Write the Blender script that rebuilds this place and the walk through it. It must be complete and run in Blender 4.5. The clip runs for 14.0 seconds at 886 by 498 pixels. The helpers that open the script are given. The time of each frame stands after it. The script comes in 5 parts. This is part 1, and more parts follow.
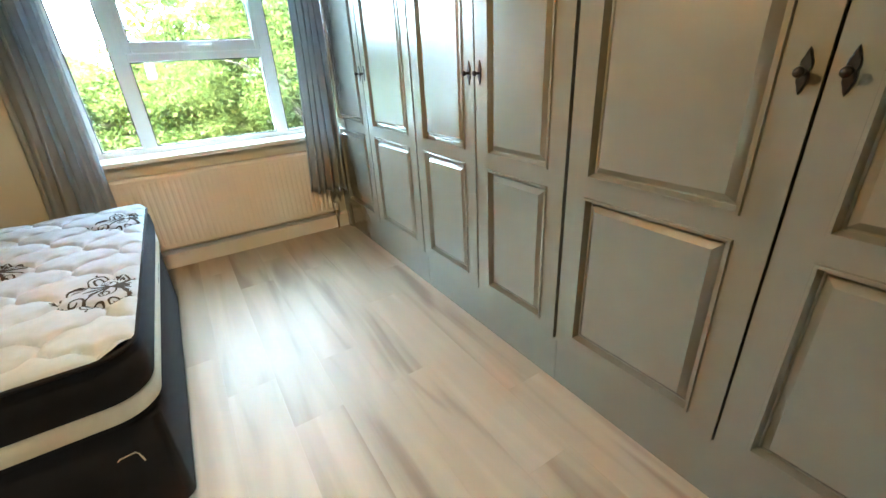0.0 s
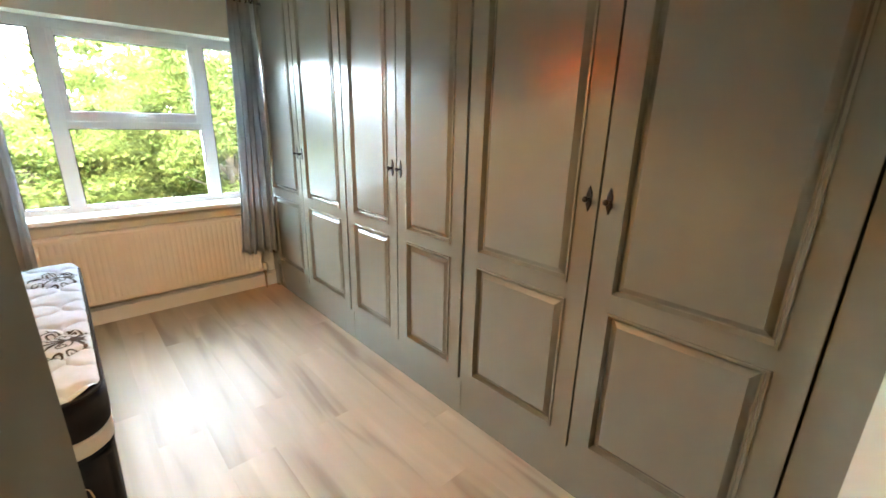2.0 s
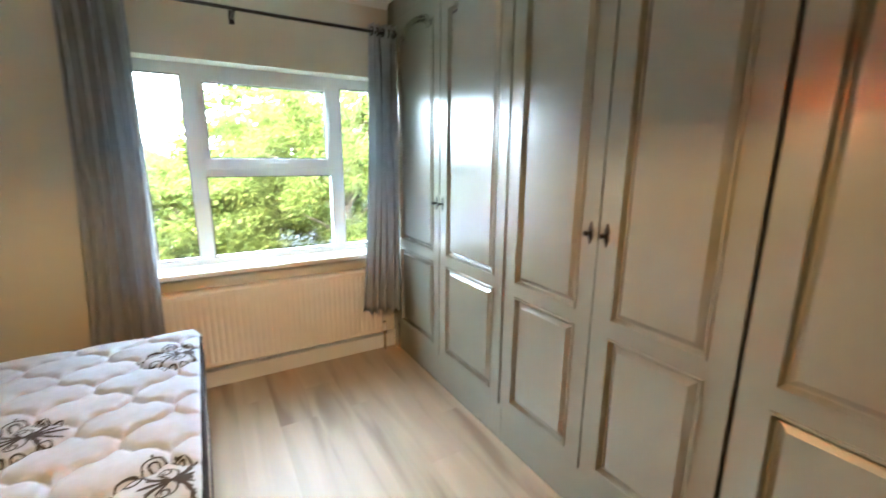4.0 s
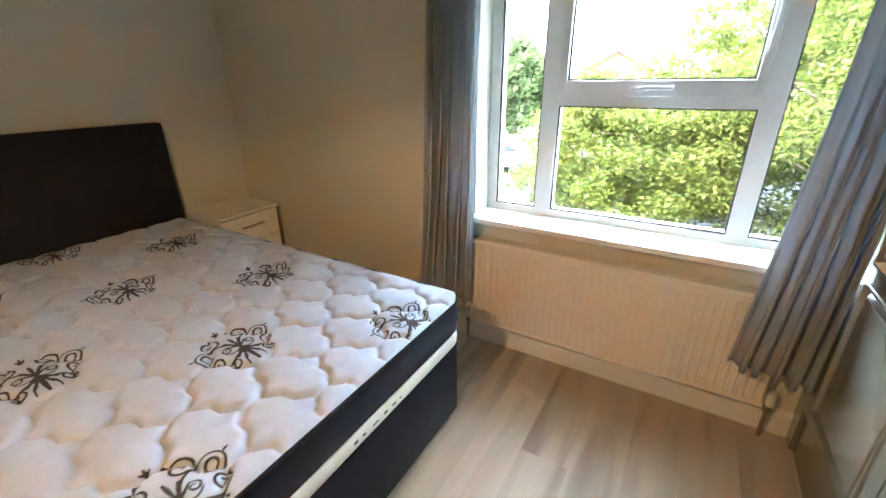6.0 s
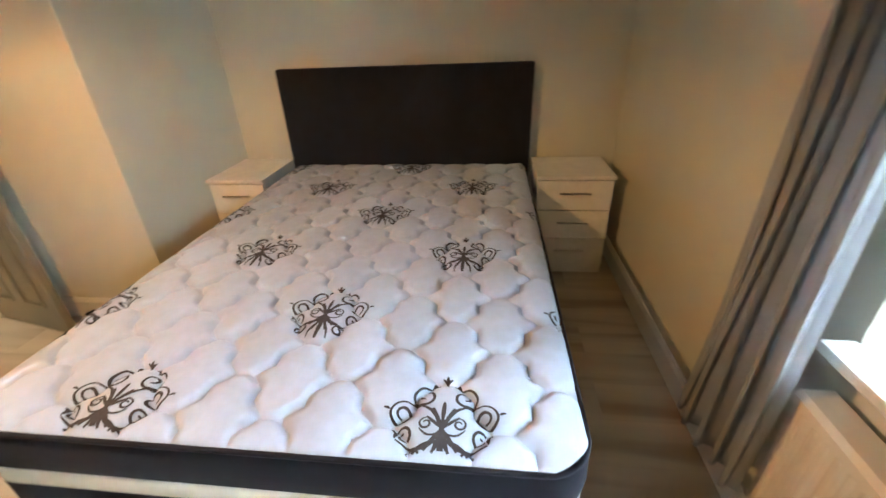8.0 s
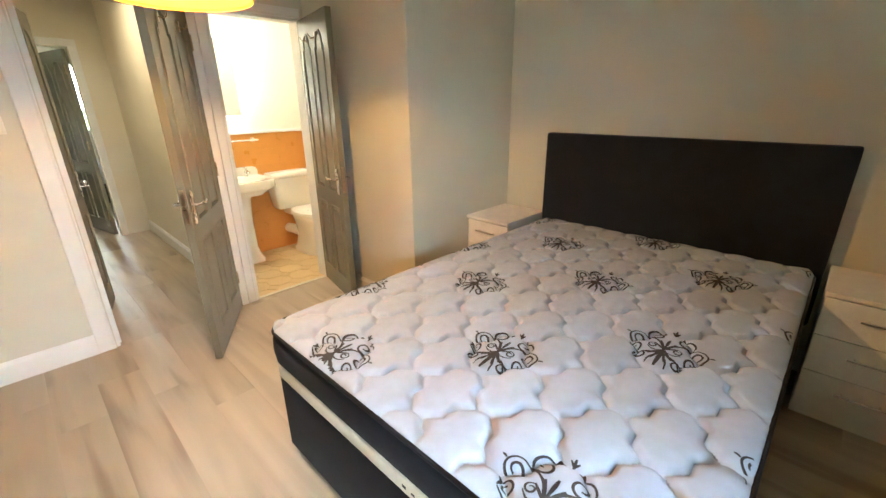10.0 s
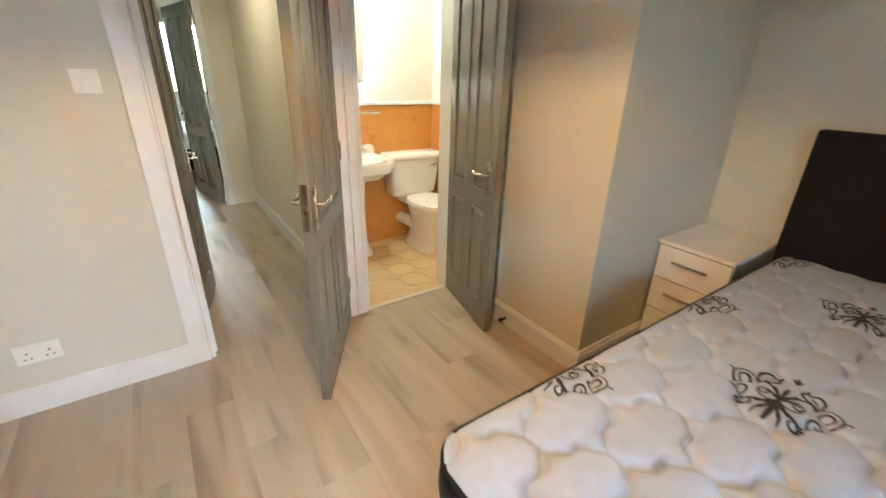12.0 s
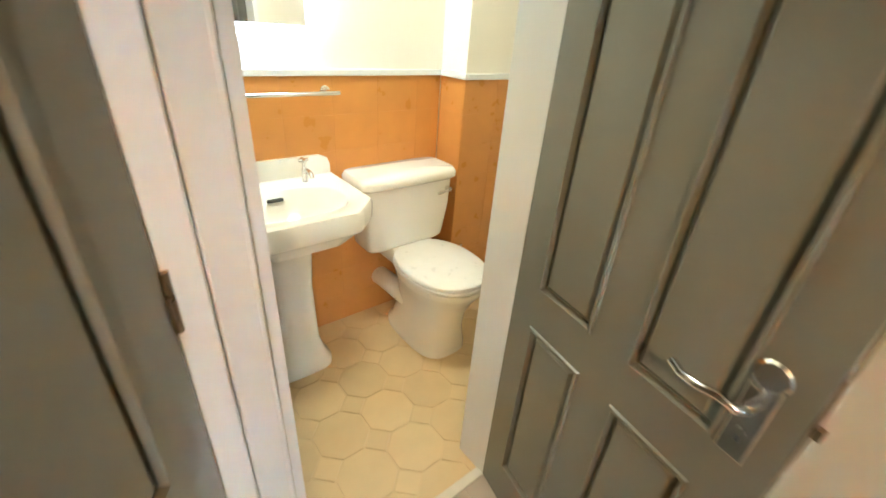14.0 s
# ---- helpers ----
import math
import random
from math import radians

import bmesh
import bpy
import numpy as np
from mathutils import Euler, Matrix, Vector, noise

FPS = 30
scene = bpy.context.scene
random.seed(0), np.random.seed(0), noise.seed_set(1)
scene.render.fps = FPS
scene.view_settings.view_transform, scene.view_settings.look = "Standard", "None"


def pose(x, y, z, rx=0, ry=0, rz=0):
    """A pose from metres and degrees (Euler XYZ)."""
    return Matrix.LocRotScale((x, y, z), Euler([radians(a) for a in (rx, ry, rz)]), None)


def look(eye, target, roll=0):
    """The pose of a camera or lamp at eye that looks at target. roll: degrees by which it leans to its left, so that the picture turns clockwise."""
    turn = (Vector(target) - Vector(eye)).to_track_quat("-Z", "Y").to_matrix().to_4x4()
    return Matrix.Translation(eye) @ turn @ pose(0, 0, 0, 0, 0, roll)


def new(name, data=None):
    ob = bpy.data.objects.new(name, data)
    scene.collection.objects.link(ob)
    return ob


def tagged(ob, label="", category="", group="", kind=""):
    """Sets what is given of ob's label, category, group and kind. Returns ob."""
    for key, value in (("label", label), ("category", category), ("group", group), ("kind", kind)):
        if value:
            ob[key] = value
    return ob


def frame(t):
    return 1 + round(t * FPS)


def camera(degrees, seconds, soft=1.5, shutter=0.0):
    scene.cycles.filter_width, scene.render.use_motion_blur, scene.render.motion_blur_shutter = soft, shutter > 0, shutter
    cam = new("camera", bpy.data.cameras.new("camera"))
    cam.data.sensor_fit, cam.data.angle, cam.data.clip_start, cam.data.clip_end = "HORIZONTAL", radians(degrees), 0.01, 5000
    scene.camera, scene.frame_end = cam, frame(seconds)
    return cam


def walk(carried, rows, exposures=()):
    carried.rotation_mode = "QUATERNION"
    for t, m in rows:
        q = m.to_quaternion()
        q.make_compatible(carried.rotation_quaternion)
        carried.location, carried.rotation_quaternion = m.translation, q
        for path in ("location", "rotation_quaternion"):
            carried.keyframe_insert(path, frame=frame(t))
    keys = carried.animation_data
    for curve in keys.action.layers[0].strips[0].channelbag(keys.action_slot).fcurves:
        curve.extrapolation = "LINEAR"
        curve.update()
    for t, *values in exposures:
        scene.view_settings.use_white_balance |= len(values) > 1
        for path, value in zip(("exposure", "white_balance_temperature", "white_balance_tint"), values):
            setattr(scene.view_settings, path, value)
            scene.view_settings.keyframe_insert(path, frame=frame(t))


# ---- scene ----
cam = camera(94.3, 14.0, shutter=0.3)
PATH = [
    (0, (2.417, -3.194, 1.224), (3.359, -1.644, 0.382), -3.4),
    (0.5, (2.399, -3.211, 1.228), (3.292, -1.625, 0.4), -3.0),
    (1, (2.325, -3.323, 1.278), (3.164, -1.702, 0.461), 0.2),
    (1.2, (2.294, -3.399, 1.327), (3.192, -1.788, 0.556), 0.9),
    (1.5, (2.256, -3.469, 1.371), (3.329, -1.896, 0.761), 0.5),
    (2, (2.21, -3.495, 1.384), (3.512, -2.093, 0.8), 1.3),
    (2.5, (2.313, -3.333, 1.37), (3.695, -1.98, 0.859), -0.2),
    (3, (2.355, -3.168, 1.433), (3.787, -1.797, 1.173), 0.3),
    (3.3, (2.32, -3.042, 1.444), (3.824, -1.731, 1.297), 2.3),
    (3.5, (2.28, -2.943, 1.445), (3.703, -1.554, 1.226), 2.1),
    (3.8, (2.254, -2.827, 1.428), (3.412, -1.236, 1.07), 1.1),
    (4, (2.255, -2.766, 1.419), (3.243, -1.082, 0.989), 0.4),
    (4.2, (2.307, -2.704, 1.411), (3.094, -0.941, 0.888), -0.7),
    (6.3, (2.897, -1.678, 1.417), (1.882, -0.137, 0.646), 0.1),
    (6.5, (2.89, -1.535, 1.394), (1.869, 0.01, 0.638), 1.1),
    (7, (2.831, -1.24, 1.406), (1.331, -0.197, 0.591), -3.1),
    (7.5, (2.826, -0.955, 1.398), (1.064, -0.687, 0.49), -5.9),
    (8, (2.701, -0.782, 1.376), (0.95, -1.004, 0.435), -2.4),
    (8.5, (2.638, -0.701, 1.387), (1.126, -1.641, 0.477), -1.5),
    (8.7, (2.655, -0.662, 1.387), (1.292, -1.865, 0.551), -1.7),
    (10.8, (2.703, -0.579, 1.425), (1.315, -1.868, 0.784), 0.6),
    (11, (2.69, -0.66, 1.414), (1.291, -1.92, 0.738), 1.6),
    (11.5, (2.689, -1.059, 1.412), (1.472, -2.477, 0.7), 2.5),
    (11.8, (2.611, -1.308, 1.359), (1.516, -2.81, 0.621), 1.8),
    (12, (2.554, -1.48, 1.384), (1.507, -2.993, 0.602), 1.5),
    (12.5, (2.444, -1.92, 1.372), (1.38, -3.411, 0.569), 1.9),
    (13, (2.272, -2.304, 1.372), (1.152, -3.713, 0.499), 2.1),
    (13.2, (2.139, -2.428, 1.363), (1.037, -3.823, 0.446), 1.8),
    (13.5, (1.986, -2.675, 1.336), (0.847, -4.03, 0.406), 3.6),
    (14, (1.79, -3.031, 1.335), (0.649, -4.374, 0.391), 4.4),
]
EXPOSURES = [(0.0, 3.40, 5450, -9), (0.4, 3.38, 6150, 2), (3.5, 3.46, 6150, 3), (4.2, 3.42, 5900, 1), (6.3, 3.20, 6050, 5), (7.0, 3.10, 6100, 6), (7.5, 3.27, 6150, 7), (8.7, 3.47, 6900, 8), (11.0, 3.52, 5900, 2), (11.7, 3.36, 5800, 2), (12.5, 3.26, 5750, 1), (13.5, 3.34, 5450, -2), (14.0, 3.45, 5450, -2)]
walk(cam, [(t, look(eye, target, roll)) for t, eye, target, roll in PATH], EXPOSURES)

# ---- world and lights ----
world = bpy.data.worlds.new("world")
scene.world = world
world.use_nodes = True
wn = world.node_tree.nodes
sky = wn.new("ShaderNodeTexSky")
sky.sky_type = "NISHITA"
sky.sun_disc = False
sky.sun_elevation = radians(48)
sky.sun_rotation = radians(200)
sky.air_density = 1.0
sky.dust_density = 6.0
sky.ozone_density = 1.0
haze = wn.new("ShaderNodeMix")
haze.data_type = "RGBA"
haze.inputs[0].default_value = 0.65
haze.inputs[7].default_value = (7.8, 9.1, 10.4, 1)
world.node_tree.links.new(sky.outputs[0], haze.inputs[6])
world.node_tree.links.new(haze.outputs[2], wn["Background"].inputs["Color"])
wn["Background"].inputs["Strength"].default_value = 0.74


def lamp(name, kind, m, energy, color, size=0.1, label=""):
    data = bpy.data.lights.new(name, kind)
    data.energy, data.color = energy, color
    if kind == "SUN":
        data.angle = size
    elif kind == "AREA":
        data.size = size
    else:
        data.shadow_soft_size = size
    ob = new(name, data)
    ob.matrix_world = m
    return ob


sun = lamp("sun", "SUN", look((4, -14, 20), (0, 0, 0)), 1.0, (1.0, 0.95, 0.86), radians(10))
bulb = lamp("pendant_bulb_light", "POINT", pose(2.25, -2.07, 1.750), 5.6, (1.0, 0.58, 0.24), 0.02)
bath_light = lamp("bathroom_ceiling_light", "AREA", pose(1.15, -4.1, 2.28), 1.6, (1.0, 0.86, 0.64), 0.3)
hall_light = lamp("hall_ceiling_light", "AREA", pose(2.2, -5.0, 2.3), 1.2, (1.0, 0.80, 0.55), 0.3)


# ---- materials ----
def mat(name, rgb, rough=0.6, var=0.06, scale=6.0, bump=0.05, bscale=180.0, metal=0.0, spec=0.5, rvar=0.08, coat=0.0, sheen=0.0):
    """A surface with broad and fine variation of colour and roughness, and fine relief."""
    m = bpy.data.materials.new(name)
    m.use_nodes = True
    n, l = m.node_tree.nodes, m.node_tree.links
    b = n["Principled BSDF"]
    co = n.new("ShaderNodeTexCoord")
    big = n.new("ShaderNodeTexNoise")
    big.inputs["Scale"].default_value, big.inputs["Detail"].default_value = scale, 5
    fine = n.new("ShaderNodeTexNoise")
    fine.inputs["Scale"].default_value, fine.inputs["Detail"].default_value = bscale, 3
    l.new(co.outputs["Object"], big.inputs["Vector"])
    l.new(co.outputs["Object"], fine.inputs["Vector"])
    ramp = n.new("ShaderNodeValToRGB")
    ramp.color_ramp.elements[0].position, ramp.color_ramp.elements[1].position = 0.3, 0.7
    ramp.color_ramp.elements[0].color = (*[c * (1 - var) for c in rgb], 1)
    ramp.color_ramp.elements[1].color = (*[min(1, c * (1 + var)) for c in rgb], 1)
    l.new(big.outputs["Fac"], ramp.inputs["Fac"])
    l.new(ramp.outputs["Color"], b.inputs["Base Color"])
    mr = n.new("ShaderNodeMapRange")
    mr.inputs["To Min"].default_value, mr.inputs["To Max"].default_value = max(0.02, rough - rvar), min(1, rough + rvar)
    l.new(big.outputs["Fac"], mr.inputs["Value"])
    l.new(mr.outputs["Result"], b.inputs["Roughness"])
    bp = n.new("ShaderNodeBump")
    bp.inputs["Strength"].default_value, bp.inputs["Distance"].default_value = bump, 0.002
    l.new(fine.outputs["Fac"], bp.inputs["Height"])
    l.new(bp.outputs["Normal"], b.inputs["Normal"])
    b.inputs["Metallic"].default_value = metal
    b.inputs["Specular IOR Level"].default_value = spec
    b.inputs["Coat Weight"].default_value = coat
    b.inputs["Sheen Weight"].default_value = sheen
    return m


def laminate(name, dark, light, rough):
    """Oak laminate, its grain along y, every plank with its own stretch of the pattern."""
    m = mat(name, light, rough, 0.1, 3.0, 0.08, 220, spec=0.8, rvar=0.05)
    n, l = m.node_tree.nodes, m.node_tree.links
    b = n["Principled BSDF"]
    co = [x for x in n if x.type == "TEX_COORD"][0]
    info = n.new("ShaderNodeObjectInfo")
    mul = n.new("ShaderNodeMath")
    mul.operation = "MULTIPLY"
    mul.inputs[1].default_value = 37.0
    l.new(info.outputs["Random"], mul.inputs[0])
    comb = n.new("ShaderNodeCombineXYZ")
    for i in range(3):
        l.new(mul.outputs[0], comb.inputs[i])
    add = n.new("ShaderNodeVectorMath")
    l.new(co.outputs["Object"], add.inputs[0])
    l.new(comb.outputs[0], add.inputs[1])
    mp = n.new("ShaderNodeMapping")
    mp.inputs["Scale"].default_value = (6.0, 0.6, 1)
    l.new(add.outputs[0], mp.inputs["Vector"])
    g = n.new("ShaderNodeTexNoise")
    g.inputs["Scale"].default_value, g.inputs["Detail"].default_value, g.inputs["Distortion"].default_value = 1.5, 1.6, 0.6
    l.new(mp.outputs[0], g.inputs["Vector"])
    mp2 = n.new("ShaderNodeMapping")
    mp2.inputs["Scale"].default_value = (110, 5, 1)
    l.new(add.outputs[0], mp2.inputs["Vector"])
    f = n.new("ShaderNodeTexNoise")
    f.inputs["Scale"].default_value, f.inputs["Detail"].default_value = 1.0, 4
    l.new(mp2.outputs[0], f.inputs["Vector"])
    mix = n.new("ShaderNodeMath")
    mix.operation = "MULTIPLY_ADD"
    mix.inputs[1].default_value = 0.07
    l.new(f.outputs["Fac"], mix.inputs[0])
    l.new(g.outputs["Fac"], mix.inputs[2])
    r = n.new("ShaderNodeValToRGB")
    r.color_ramp.interpolation = "EASE"
    r.color_ramp.elements[0].position, r.color_ramp.elements[1].position = 0.28, 0.80
    r.color_ramp.elements[0].color, r.color_ramp.elements[1].color = (*dark, 1), (*light, 1)
    e = r.color_ramp.elements.new(0.52)
    e.color = (*[(a * 0.35 + c * 0.65) for a, c in zip(dark, light)], 1)
    l.new(mix.outputs[0], r.inputs["Fac"])
    tone = n.new("ShaderNodeMapRange")
    tone.inputs["To Min"].default_value, tone.inputs["To Max"].default_value = 0.975, 1.02
    l.new(info.outputs["Random"], tone.inputs["Value"])
    hs = n.new("ShaderNodeHueSaturation")
    l.new(tone.outputs[0], hs.inputs["Value"])
    l.new(r.outputs["Color"], hs.inputs["Color"])
    l.new(hs.outputs["Color"], b.inputs["Base Color"])
    return m


def tile_mat(name, rgb, rough, vary=0.12, scale=14.0):
    """Fired tile, each piece of its own tone."""
    m = mat(name, rgb, rough, 0.03, scale, 0.04, 90, rvar=0.02)
    n, l = m.node_tree.nodes, m.node_tree.links
    b = n["Principled BSDF"]
    src = b.inputs["Base Color"].links[0].from_socket
    info = n.new("ShaderNodeObjectInfo")
    tone = n.new("ShaderNodeMapRange")
    mul = n.new("ShaderNodeMath")
    mul.operation = "MULTIPLY"
    mul.inputs[1].default_value = 53.0
    l.new(info.outputs["Random"], mul.inputs[0])
    add = n.new("ShaderNodeVectorMath")
    co = [x for x in n if x.type == "TEX_COORD"][0]
    l.new(co.outputs["Object"], add.inputs[0])
    l.new(mul.outputs[0], add.inputs[1])
    for x in [x for x in n if x.type == "TEX_NOISE"]:
        l.new(add.outputs[0], x.inputs["Vector"])
    tone.inputs["To Min"].default_value, tone.inputs["To Max"].default_value = 1 - vary, 1 + vary
    l.new(info.outputs["Random"], tone.inputs["Value"])
    hs = n.new("ShaderNodeHueSaturation")
    l.new(tone.outputs[0], hs.inputs["Value"])
    l.new(src, hs.inputs["Color"])
    l.new(hs.outputs["Color"], b.inputs["Base Color"])
    return m


def leaf_mat(name, a, c, d):
    """Leaves, each of its own green, a little light passing through."""
    m = bpy.data.materials.new(name)
    m.use_nodes = True
    n, l = m.node_tree.nodes, m.node_tree.links
    b = n["Principled BSDF"]
    g = n.new("ShaderNodeNewGeometry")
    r = n.new("ShaderNodeValToRGB")
    r.color_ramp.elements[0].color, r.color_ramp.elements[1].color = (*a, 1), (*d, 1)
    e = r.color_ramp.elements.new(0.5)
    e.color = (*c, 1)
    l.new(g.outputs["Random Per Island"], r.inputs["Fac"])
    l.new(r.outputs["Color"], b.inputs["Base Color"])
    b.inputs["Roughness"].default_value = 0.6
    b.inputs["Specular IOR Level"].default_value = 0.2
    t = n.new("ShaderNodeBsdfTranslucent")
    l.new(r.outputs["Color"], t.inputs["Color"])
    mix = n.new("ShaderNodeMixShader")
    mix.inputs[0].default_value = 0.5
    l.new(b.outputs[0], mix.inputs[1])
    l.new(t.outputs[0], mix.inputs[2])
    l.new(mix.outputs[0], n["Material Output"].inputs["Surface"])
    return m


def glass_mat(name, rough=0.0, tint=(1, 1, 1)):
    m = bpy.data.materials.new(name)
    m.use_nodes = True
    b = m.node_tree.nodes["Principled BSDF"]
    b.inputs["Base Color"].default_value = (*tint, 1)
    b.inputs["Transmission Weight"].default_value = 1.0
    b.inputs["Roughness"].default_value = rough
    b.inputs["IOR"].default_value = 1.45
    return m


def glow_mat(name, rgb, strength):
    m = bpy.data.materials.new(name)
    m.use_nodes = True
    b = m.node_tree.nodes["Principled BSDF"]
    b.inputs["Base Color"].default_value = (*rgb, 1)
    b.inputs["Emission Color"].default_value = (*rgb, 1)
    b.inputs["Emission Strength"].default_value = strength
    return m


def cloth_mat(name, rgb, through_light, var=0.08, scale=20.0, bscale=400.0):
    """Cloth that lets some light through."""
    m = mat(name, rgb, 0.85, var, scale, 0.4, bscale)
    n, l = m.node_tree.nodes, m.node_tree.links
    b = n["Principled BSDF"]
    t = n.new("ShaderNodeBsdfTranslucent")
    t.inputs["Color"].default_value = (*rgb, 1)
    mix = n.new("ShaderNodeMixShader")
    mix.inputs[0].default_value = through_light
    l.new(b.outputs[0], mix.inputs[1])
    l.new(t.outputs[0], mix.inputs[2])
    l.new(mix.outputs[0], n["Material Output"].inputs["Surface"])
    return m


WALL = mat("wall_paint", (0.62, 0.605, 0.507), 0.75, 0.03, 2.0, 0.10, 260, spec=0.25)
HALLWALL = mat("hall_paint", (0.72, 0.67, 0.55), 0.75, 0.03, 2.0, 0.10, 260, spec=0.25)
BATHWALL = mat("bathroom_paint", (0.80, 0.76, 0.66), 0.7, 0.03, 2.0, 0.10, 260, spec=0.25)
CEIL = mat("ceiling_paint", (0.76, 0.76, 0.73), 0.85, 0.02, 2.0, 0.15, 200, spec=0.2)
TRIM = mat("white_trim_paint", (0.74, 0.745, 0.72), 0.42, 0.015, 4.0, 0.03, 120)
SAGE = mat("grey_green_satin_paint", (0.178, 0.176, 0.143), 0.25, 0.03, 5.0, 0.06, 90, rvar=0.02, spec=0.95, coat=0.9)
SAGE.node_tree.nodes["Principled BSDF"].inputs["Coat Roughness"].default_value = 0.20
DOORGREY = mat("grey_door_paint", (0.20, 0.20, 0.165), 0.26, 0.03, 5.0, 0.08, 80, rvar=0.02)
# near-black colour stands in for the shade inside gaps, slots and holes
GAPSHADE = mat("painted_gap_shade", (0.03, 0.03, 0.028), 0.7)
PLANK = laminate("oak_laminate", (0.275, 0.220, 0.158), (0.52, 0.452, 0.352), 0.48)
SUB = mat("floor_underlay", (0.10, 0.08, 0.06), 0.8)
UPVC = mat("white_upvc", (0.72, 0.76, 0.77), 0.30, 0.02, 12.0, 0.02, 100)
GASKET = mat("black_rubber_gasket", (0.02, 0.02, 0.02), 0.6)
GLASS = glass_mat("clear_glass")
RAD = mat("radiator_enamel", (0.72, 0.66, 0.56), 0.35, 0.03, 8.0, 0.03, 80)
CURTAIN = cloth_mat("grey_curtain_cloth", (0.43, 0.46, 0.49), 0.45, 0.06, 18.0, 420.0)
BLACKMETAL = mat("black_iron", (0.025, 0.023, 0.022), 0.4, 0.2, 40, 0.2, 200, metal=0.6)
CHROME = mat("chrome", (0.75, 0.74, 0.72), 0.12, 0.03, 20, 0.01, 100, metal=1.0, rvar=0.03)
BRASS = mat("bronze_metal", (0.33, 0.26, 0.17), 0.3, 0.1, 30, 0.05, 100, metal=1.0)
TICKING = mat("white_quilted_ticking", (0.385, 0.47, 0.60), 0.85, 0.05, 30, 0.5, 500, sheen=0.2)
VELVET = mat("black_velour", (0.009, 0.010, 0.015), 0.85, 0.25, 12, 0.4, 400, spec=0.2, sheen=0.04)
WHITEBAND = mat("cream_mattress_tape", (0.70, 0.67, 0.58), 0.7, 0.04, 30, 0.3, 300)
PRINT = mat("charcoal_print", (0.035, 0.035, 0.04), 0.8, 0.3, 60, 0.2, 300)
WHITEWOOD = mat("white_ash_foil", (0.80, 0.775, 0.70), 0.42, 0.05, 14, 0.15, 130)
PLASTIC = mat("white_plastic", (0.78, 0.76, 0.70), 0.3, 0.02, 20, 0.02, 60)
SHADE = cloth_mat("orange_shade_fabric", (0.56, 0.150, 0.010), 0.20)
CERAMIC = mat("white_ceramic", (0.82, 0.79, 0.70), 0.1, 0.02, 6, 0.01, 40, coat=0.3, rvar=0.03)
ORANGE = tile_mat("orange_glazed_tile", (0.60, 0.265, 0.058), 0.28, 0.02)
GROUT = mat("orange_grout", (0.60, 0.27, 0.062), 0.6)
OCT = tile_mat("cream_floor_tile", (0.68, 0.52, 0.285), 0.4, 0.05)
FGROUT = mat("tan_floor_grout", (0.66, 0.50, 0.275), 0.5)
MIRROR = mat("mirror_silver", (0.9, 0.9, 0.9), 0.01, 0.0, 5, 0.0, 50, metal=1.0, rvar=0.0)
LED = glow_mat("led_strip_glow", (0.78, 0.87, 1.0), 7.0)
BARK = mat("bark", (0.12, 0.09, 0.06), 0.9, 0.3, 12, 0.8, 40)
LEAF = leaf_mat("lime_leaves", (0.050, 0.070, 0.012), (0.085, 0.105, 0.017), (0.135, 0.135, 0.030))
LEAF2 = leaf_mat("green_leaves", (0.03, 0.05, 0.016), (0.055, 0.08, 0.025), (0.09, 0.105, 0.04))
ASPHALT = mat("asphalt", (0.022, 0.022, 0.023), 0.9, 0.15, 2, 0.5, 60, spec=0.03)
GRASS = mat("grass_ground", (0.045, 0.065, 0.018), 0.95, 0.3, 1.2, 0.6, 30, spec=0.05)
KERB = mat("concrete_kerb", (0.09, 0.088, 0.082), 0.9, 0.12, 4, 0.4, 60, spec=0.05)
BRICKRED = mat("orange_brick", (0.16, 0.058, 0.025), 0.85, 0.2, 6, 0.5, 30)
ROOF = mat("grey_roof_tiles", (0.10, 0.10, 0.105), 0.8, 0.2, 3, 0.5, 20, spec=0.1)
RENDERW = mat("white_render", (0.20, 0.20, 0.19), 0.8, 0.08, 2, 0.3, 50)
TYRE = mat("tyre_rubber", (0.02, 0.02, 0.02), 0.8)
CARGLASS = mat("dark_car_glass", (0.02, 0.025, 0.03), 0.08, 0.1, 4, 0.0, 50)
LINEN = mat("white_bed_linen", (0.76, 0.76, 0.78), 0.85, 0.05, 12, 0.4, 200)
BLACKCLOTH = mat("black_cloth", (0.02, 0.02, 0.022), 0.8, 0.2, 20, 0.4, 200)


# ---- small builders ----
def link_mesh(name, bm, material, smooth=False):
    me = bpy.data.meshes.new(name)
    bmesh.ops.recalc_face_normals(bm, faces=bm.faces)
    bm.to_mesh(me)
    bm.free()
    if smooth:
        me.shade_smooth()
        me.set_sharp_from_angle(angle=radians(52))
    me.materials.append(material)
    return new(name, me)


def part(name, bm, material, parent, label="", smooth=False):
    """One mesh object under a thing or a part; the mesh is in the parent's own coordinates."""
    ob = link_mesh(name, bm, material, smooth)
    ob.parent = parent
    return tagged(ob, label)


def thing(name, label, category, m=None, group=""):
    ob = new(name)
    ob.empty_display_size = 0.1
    if m is not None:
        ob.matrix_world = m
    return tagged(ob, label, category, group)


def setting(name, bm, material, label, category, smooth=False):
    return tagged(link_mesh(name, bm, material, smooth), label, category, "", "structure")


